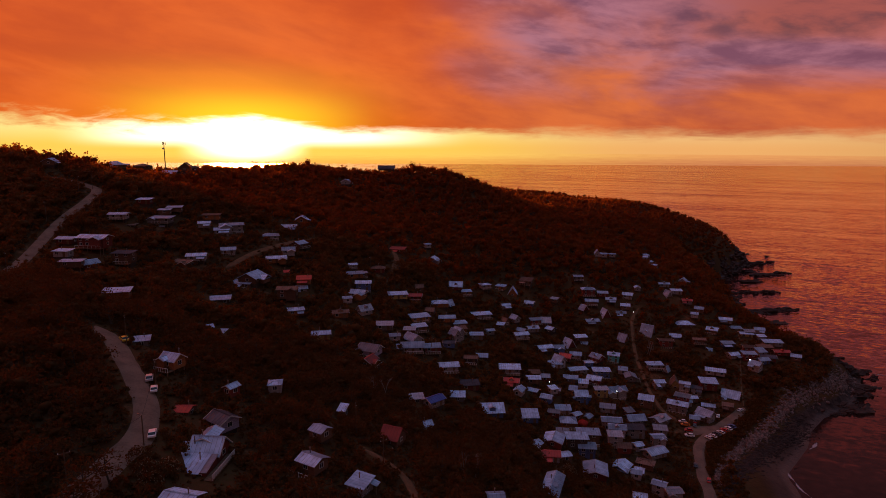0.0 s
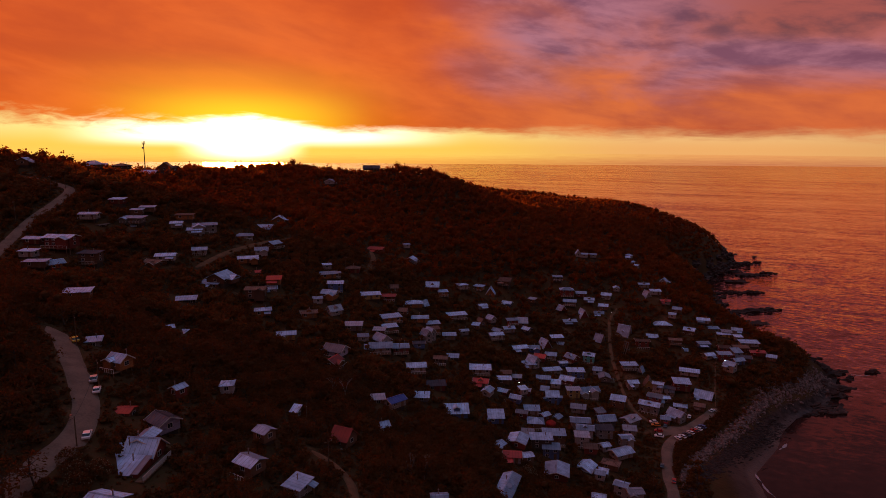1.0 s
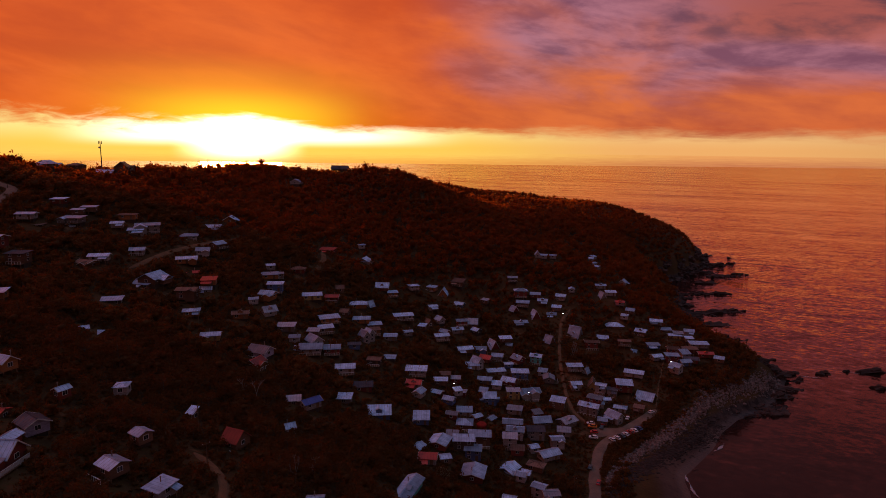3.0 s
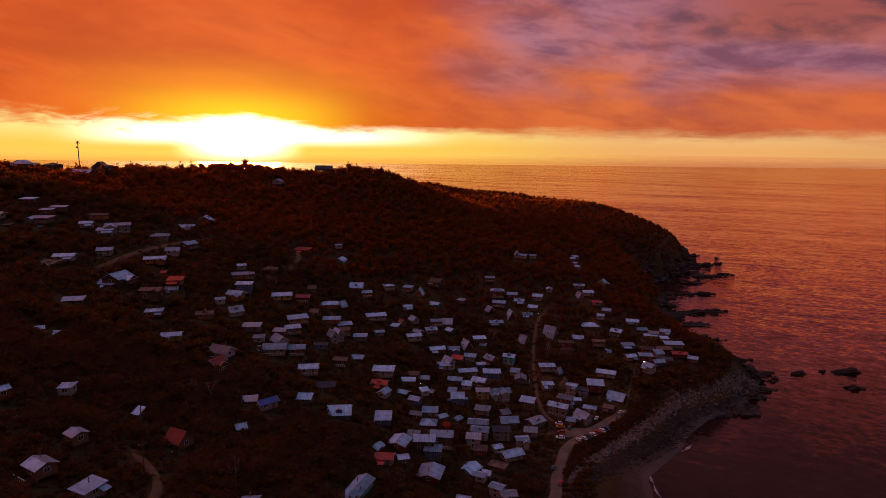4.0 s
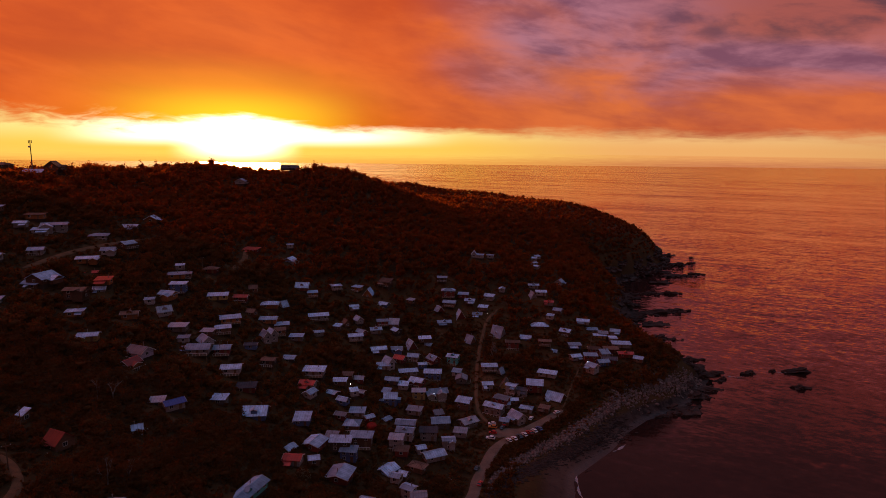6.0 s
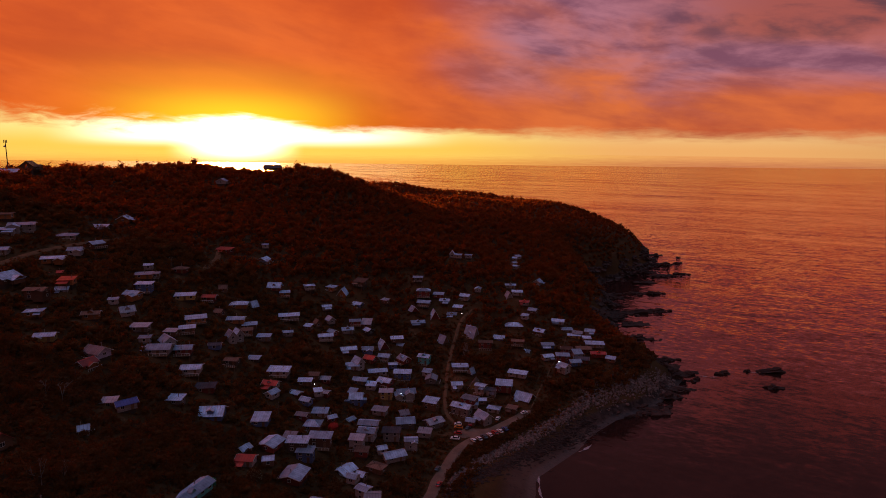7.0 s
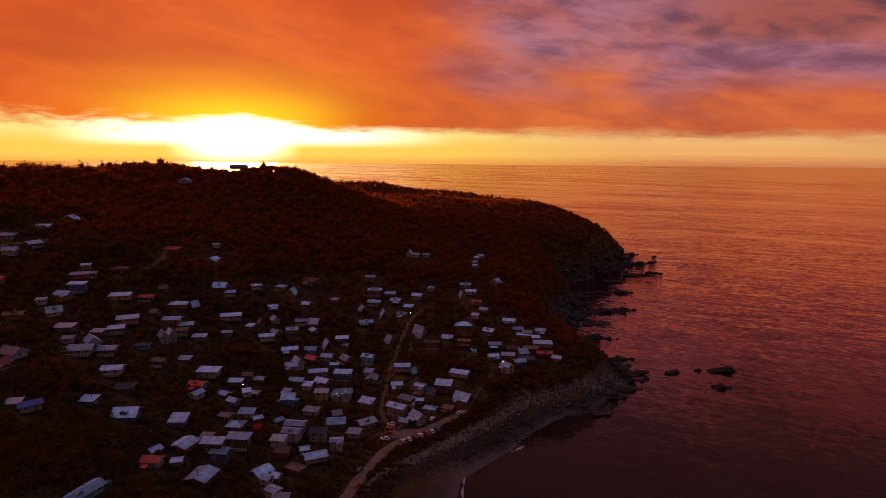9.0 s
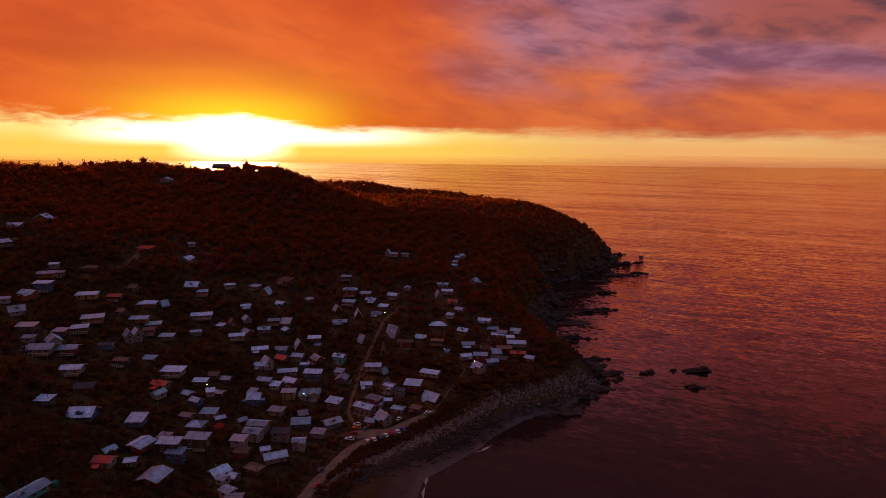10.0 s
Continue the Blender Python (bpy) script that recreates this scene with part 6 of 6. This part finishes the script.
def car_master(colour):
    thing = new("car")
    tagged(thing, f"{colour} car parked on the dirt", "car", "parked cars")
    bm = bmesh.new()
    prism(bm, [(-2.05, 0.35), (2.05, 0.35), (2.1, 0.62), (1.95, 0.86), (0.95, 0.96), (-1.75, 0.98), (-2.1, 0.85)], -0.86, 0.86)
    bmesh.ops.bevel(bm, geom=bm.edges[:], offset=0.06, segments=2, affect="EDGES")
    part("body", bm, PAINT[colour], thing)
    bm = bmesh.new()
    prism(bm, [(1.0, 0.94), (0.35, 1.42), (-1.2, 1.45), (-1.8, 0.95)], -0.74, 0.74)
    part("cabin_glass", bm, GLASS, thing)
    bm = bmesh.new()
    prism(bm, [(0.42, 1.40), (0.3, 1.47), (-1.2, 1.50), (-1.32, 1.42)], -0.72, 0.72)
    part("roof_panel", bm, PAINT[colour], thing)
    for wx in (-1.3, 1.3):
        for wy in (-0.82, 0.82):
            bm = bmesh.new()
            bmesh.ops.create_cone(bm, cap_ends=True, segments=14, radius1=0.33, radius2=0.33, depth=0.2, matrix=pose(wx, wy, 0.33, 90))
            w = part("wheel", bm, TYRE, thing)
            bm = bmesh.new()
            bmesh.ops.create_cone(bm, cap_ends=True, segments=10, radius1=0.2, radius2=0.2, depth=0.22, matrix=pose(wx, wy, 0.33, 90))
            part("rim", bm, RIM, w)
    for wy in (-0.6, 0.6):
        bm = bmesh.new()
        box(bm, 2.02, wy - 0.18, 0.62, 2.11, wy + 0.18, 0.76)
        part("headlight", bm, LENS, thing)
    return thing


def car(x, y, yaw, colour, lift=0.32):
    m = pose(x, y, level(x, y) + lift, 0, 0, yaw) @ Matrix.Scale(0.9, 4)
    if colour not in CARS:
        CARS[colour] = car_master(colour)
        CARS[colour].matrix_world = m
        return CARS[colour]
    return copy_thing(CARS[colour], m)


car(106.8, 233.5, 165, "white", 0.45)
for k, c in enumerate(("white", "white", "grey", "white", "red", "white", "blue")):
    car(114.3 + 2.35 * k, 232.2 + 1.5 * k, 118, c, 0.45)
car(108.8, 242.6, 170, "orange", 0.45)
car(108.8, 245.4, 175, "white", 0.45)
car(114.4, 245.6, 70, "red", 0.45)
car(108.3, 238, 170, "red", 0.45)
car(112.8, 242.2, 60, "grey", 0.45)
car(126.5, 250, 62, "white")
car(138.8, 254.6, 35, "white")
car(99.2, 199.2, 66, "red")
car(99.0, 209.8, 66, "grey")
car(-63.0, 130.0, 112, "silver")
car(-60.2, 125.8, 112, "white")
car(-53.0, 108.4, 110, "white")
car(-77.6, 149.0, 130, "yellow")


# ---- lamps, poles, mast ----
GLOW = bpy.data.materials.new("lamp_glow")
GLOW.use_nodes = True
_g = Graph(GLOW.node_tree)
_e = _g.node("ShaderNodeEmission")
_e.inputs[0].default_value, _e.inputs[1].default_value = (0.9, 0.95, 1.0, 1), 9.0
_g.tree.links.new(_e.outputs[0], _g.node("ShaderNodeOutputMaterial").inputs[0])


def rod(bm, a, b, ra, rb, n=8):
    a, b = Vector(a), Vector(b)
    q = (b - a).to_track_quat("Z", "Y").to_matrix().to_4x4()
    bmesh.ops.create_cone(bm, cap_ends=True, segments=n, radius1=ra, radius2=rb, depth=(b - a).length, matrix=Matrix.Translation((a + b) / 2) @ q)


def pole(x, y, tall, yaw=0, lamp=False, lit=False):
    thing = new("street_lamp" if lamp else "utility_pole")
    thing.matrix_world = pose(x, y, level(x, y), 0, 0, yaw)
    tagged(thing, "timber pole with a small lit street lamp" if lit else "timber utility pole with a crossarm beside the road", "street lamp" if lamp else "pole", "village poles")
    bm = bmesh.new()
    rod(bm, (0, 0, -0.6), (0, 0, tall), 0.13, 0.09)
    part("pole", bm, POST, thing)
    if lamp:
        bm = bmesh.new()
        rod(bm, (0, 0, tall - 0.3), (0.9, 0, tall), 0.04, 0.03)
        a = part("arm", bm, PIPE, thing)
        bm = bmesh.new()
        box(bm, 0.75, -0.16, tall - 0.06, 1.25, 0.16, tall + 0.08)
        part("lamp_head", bm, PIPE, a)
        bm = bmesh.new()
        bmesh.ops.create_icosphere(bm, subdivisions=2, radius=0.2, matrix=Matrix.Translation((1.0, 0, tall - 0.14)))
        part("bulb", bm, GLOW if lit else TRIM, a)
    else:
        bm = bmesh.new()
        box(bm, -0.9, -0.06, tall - 0.7, 0.9, 0.06, tall - 0.58)
        arm = part("crossarm", bm, POST, thing)
        for k in (-0.8, 0.0, 0.8):
            bm = bmesh.new()
            rod(bm, (k, 0, tall - 0.58), (k, 0, tall - 0.40), 0.05, 0.04)
            part("insulator", bm, TRIM, arm)
    return thing


pole(115, 334, 6.0, 20, True, True)
pole(50, 240, 5.0, 200, True, True)
pole(120, 248.5, 4.5, 30, True, True)
pole(84, 258, 5.5, 90, True, True)
pole(164, 294, 5.0, 180, True, True)
pole(-53.0, 104.9, 6.0, 150, True)
for x, y, h in ((-76, 147, 8), (-60.0, 126.4, 7.4), (-58.4, 90.4, 6), (-19, 142, 7), (-11, 125, 6), (-162, 259, 9), (-165, 290, 9), (-164, 300, 9), (-140, 200, 8), (100, 254, 7), (88, 190, 7), (40, 215, 7), (0, 230, 7), (-30, 300, 7)):
    pole(x, y, h, rng.uniform(0, 180))
mast = new("radio_mast")
mast.matrix_world = pose(-173.6, 407, level(-173.6, 407))
tagged(mast, "tall thin radio mast with antennas on the ridge", "mast")
top = 127.0 - level(-173.6, 407)
bm = bmesh.new()
rod(bm, (0, 0, -1), (0, 0, top), 0.38, 0.22, 10)
part("pole", bm, PIPE, mast)
for k in range(3):
    a = k * 2.094
    bm = bmesh.new()
    box(bm, math.cos(a) * 0.9 - 0.15, math.sin(a) * 0.9 - 0.15, top - 2.0, math.cos(a) * 0.9 + 0.15, math.sin(a) * 0.9 + 0.15, top)
    rod(bm, (0, 0, top - 1.4), (math.cos(a) * 0.9, math.sin(a) * 0.9, top - 1.0), 0.06, 0.06)
    part("antenna", bm, PIPE, mast)
bm = bmesh.new()
rod(bm, (-0.4, -0.5, top - 4.2), (-0.4, -0.8, top - 4.2), 0.6, 0.6, 14)
part("dish", bm, TRIM, mast)


# ---- flowering shrubs by the lower road ----
BLOOM = leaves("pale_blossom", (0.20, 0.17, 0.11), (0.42, 0.36, 0.26))


def flowering_shrub(x, y, wide, tall, seed, petal=0.09):
    r = random.Random(seed)
    thing = new("flowering_shrub")
    thing.matrix_world = pose(x, y, level(x, y))
    tagged(thing, "dark shrub dotted with pale blossom beside the road", "shrub", "flowering shrubs")
    for name, mat, n, size in (("foliage", LEAF_NEAR, 420, 0.17), ("blossom", BLOOM, 190, petal)):
        bm = bmesh.new()
        for _ in range(n):
            u = Vector((r.gauss(0, 1), r.gauss(0, 1), abs(r.gauss(0, 1)))).normalized()
            c = Vector((u.x * wide, u.y * wide, u.z * tall)) * r.uniform(0.75, 1.05)
            a, b = Vector((r.gauss(0, 1), r.gauss(0, 1), r.gauss(0, 1))).normalized(), Vector((r.gauss(0, 1), r.gauss(0, 1), r.gauss(0, 1))).normalized()
            k = size * r.uniform(0.6, 1.4)
            w = a.cross(b) * k * 0.4
            p = [bm.verts.new(c + q) for q in (-a * k, -b * k + w, a * k, b * k + w)]
            bm.faces.new(p[:3])
            bm.faces.new((p[0], p[2], p[3]))
        part(name, bm, mat, thing)


for k, (x, y) in enumerate(((-49.5, 97.5), (-46.5, 99.5), (-52.0, 100.5), (-47.5, 95.0))):
    flowering_shrub(x, y, 2.2, 2.6, 50 + k)
for k, (x, y) in enumerate(((42.2, 174.6), (41.4, 172.6), (43.0, 172.8))):
    flowering_shrub(x, y, 1.7, 3.4, 60 + k, 0.13)


# ---- odd things between the houses ----
CANVAS = speckled("red_canvas", (0.36, 0.035, 0.025), (0.24, 0.022, 0.018), 1.2)
GREEN_CANVAS = speckled("green_plastic", (0.05, 0.22, 0.12), (0.035, 0.15, 0.08), 1.2)
TARP = speckled("pale_tarp", (0.55, 0.55, 0.58), (0.36, 0.36, 0.40), 1.0)


def dome(x, y, r, tall, mat, label, name):
    """A round hut or tank: a drum under a domed roof with ribs."""
    thing = new(name)
    thing.matrix_world = pose(x, y, level(x, y))
    tagged(thing, label, name.split("_")[-1])
    bm = bmesh.new()
    bmesh.ops.create_cone(bm, cap_ends=True, segments=20, radius1=r, radius2=r, depth=tall + 0.8, matrix=Matrix.Translation((0, 0, tall / 2 - 0.4)))
    part("wall", bm, mat, thing)
    bm = bmesh.new()
    bmesh.ops.create_uvsphere(bm, u_segments=20, v_segments=10, radius=r * 1.06, matrix=Matrix.Translation((0, 0, tall)) @ Matrix.Diagonal((1, 1, 0.6, 1)))
    bmesh.ops.delete(bm, geom=[v for v in bm.verts if v.co.z < tall - 0.05], context="VERTS")
    top_ = part("roof", bm, mat, thing)
    for k in range(8):
        a = k * math.pi / 4
        bm = bmesh.new()
        for j in range(4):
            e0, e1 = j * 0.36, (j + 1) * 0.36
            p, q = ((math.cos(a) * math.cos(e) * r * 1.08, math.sin(a) * math.cos(e) * r * 1.08, tall + math.sin(e) * r * 0.65) for e in (e0, e1))
            rod(bm, p, q, 0.05, 0.05, 5)
        part("rib", bm, mat, top_)


def tarp(x, y, w, d, turn, lift):
    """A crumpled sheet over a pile of boards."""
    n = 9
    v = []
    for j in range(n):
        for i in range(n):
            px, py = (i / (n - 1) - 0.5) * w, (j / (n - 1) - 0.5) * d
            v.append((px, py, lift * (1 - (2 * px / w) ** 2) * (1 - (2 * py / d) ** 2) + 0.25 * noise.noise(Vector((px, py, x))) + 0.1))
    ob = mesh_object("tarpaulin", v, [(j * n + i, j * n + i + 1, j * n + n + i + 1, j * n + n + i) for j in range(n - 1) for i in range(n - 1)], TARP)
    ob.modifiers.new("thickness", "SOLIDIFY").thickness = 0.04
    ob.matrix_world = pose(x, y, level(x, y) - 0.05, 0, 0, turn)
    tagged(ob, "pale crumpled tarpaulin over a heap on the slope", "tarpaulin", "tarpaulins")


dome(59.1, 221.8, 1.9, 1.8, CANVAS, "round red canvas hut with a ribbed domed roof", "dome_tent")
dome(33.8, 161.5, 0.9, 1.2, GREEN_CANVAS, "small green plastic water tank on the slope", "water_tank")
tarp(-0.9, 166.6, 1.6, 1.8, -30, 0.5)


def cable(a, b, sag):
    """A slack overhead line between two poles."""
    (ax, ay, ah), (bx, by, bh) = a, b
    p, q = Vector((ax, ay, level(ax, ay) + ah)), Vector((bx, by, level(bx, by) + bh))
    bm = bmesh.new()
    n = 10
    for k in range(n):
        u, v = (p.lerp(q, j / n) - Vector((0, 0, 4 * sag * (j / n) * (1 - j / n))) for j in (k, k + 1))
        rod(bm, u, v, 0.025, 0.025, 4)
    ob = new("overhead_cable", bpy.data.meshes.new("overhead_cable"))
    bm.to_mesh(ob.data)
    bm.free()
    ob.data.materials.append(TYRE)
    tagged(ob, "thin dark overhead cable slung between timber poles", "cable", "overhead cables")


cable((-76, 147, 7.4), (-60.0, 126.4, 6.8), 0.6)
cable((-60.0, 126.4, 6.8), (-53.0, 104.9, 5.8), 0.9)
cable((-53.0, 104.9, 5.8), (-58.4, 90.4, 5.4), 0.6)
cable((-19, 142, 6.4), (-11, 125, 5.4), 0.5)


def timber_frame(x, y, tall, wide, yaw):
    """The bare rafters of a small A-frame hut that is still being built."""
    thing = new("timber_frame")
    thing.matrix_world = pose(x, y, level(x, y), 0, 0, yaw)
    tagged(thing, "bare pale rafters of an unfinished A-frame hut", "hut frame", "unfinished huts")
    for k in (-1, 0, 1):
        for side in (-1, 1):
            bm = bmesh.new()
            rod(bm, (side * wide / 2, k * wide * 0.4, -0.3), (-side * wide * 0.06, k * wide * 0.4, tall), 0.13, 0.11, 6)
            part("rafter", bm, PALE_BARK, thing)
        bm = bmesh.new()
        rod(bm, (-wide * 0.3, k * wide * 0.4, tall * 0.42), (wide * 0.3, k * wide * 0.4, tall * 0.42), 0.1, 0.1, 6)
        part("collar_beam", bm, PALE_BARK, thing)
    bm = bmesh.new()
    rod(bm, (0, -wide * 0.5, tall * 0.95), (0, wide * 0.5, tall * 0.95), 0.11, 0.11, 6)
    part("ridge_beam", bm, PALE_BARK, thing)


timber_frame(116.5, 307.4, 7.0, 3.6, 20)
timber_frame(117.9, 288.7, 4.0, 2.6, -30)
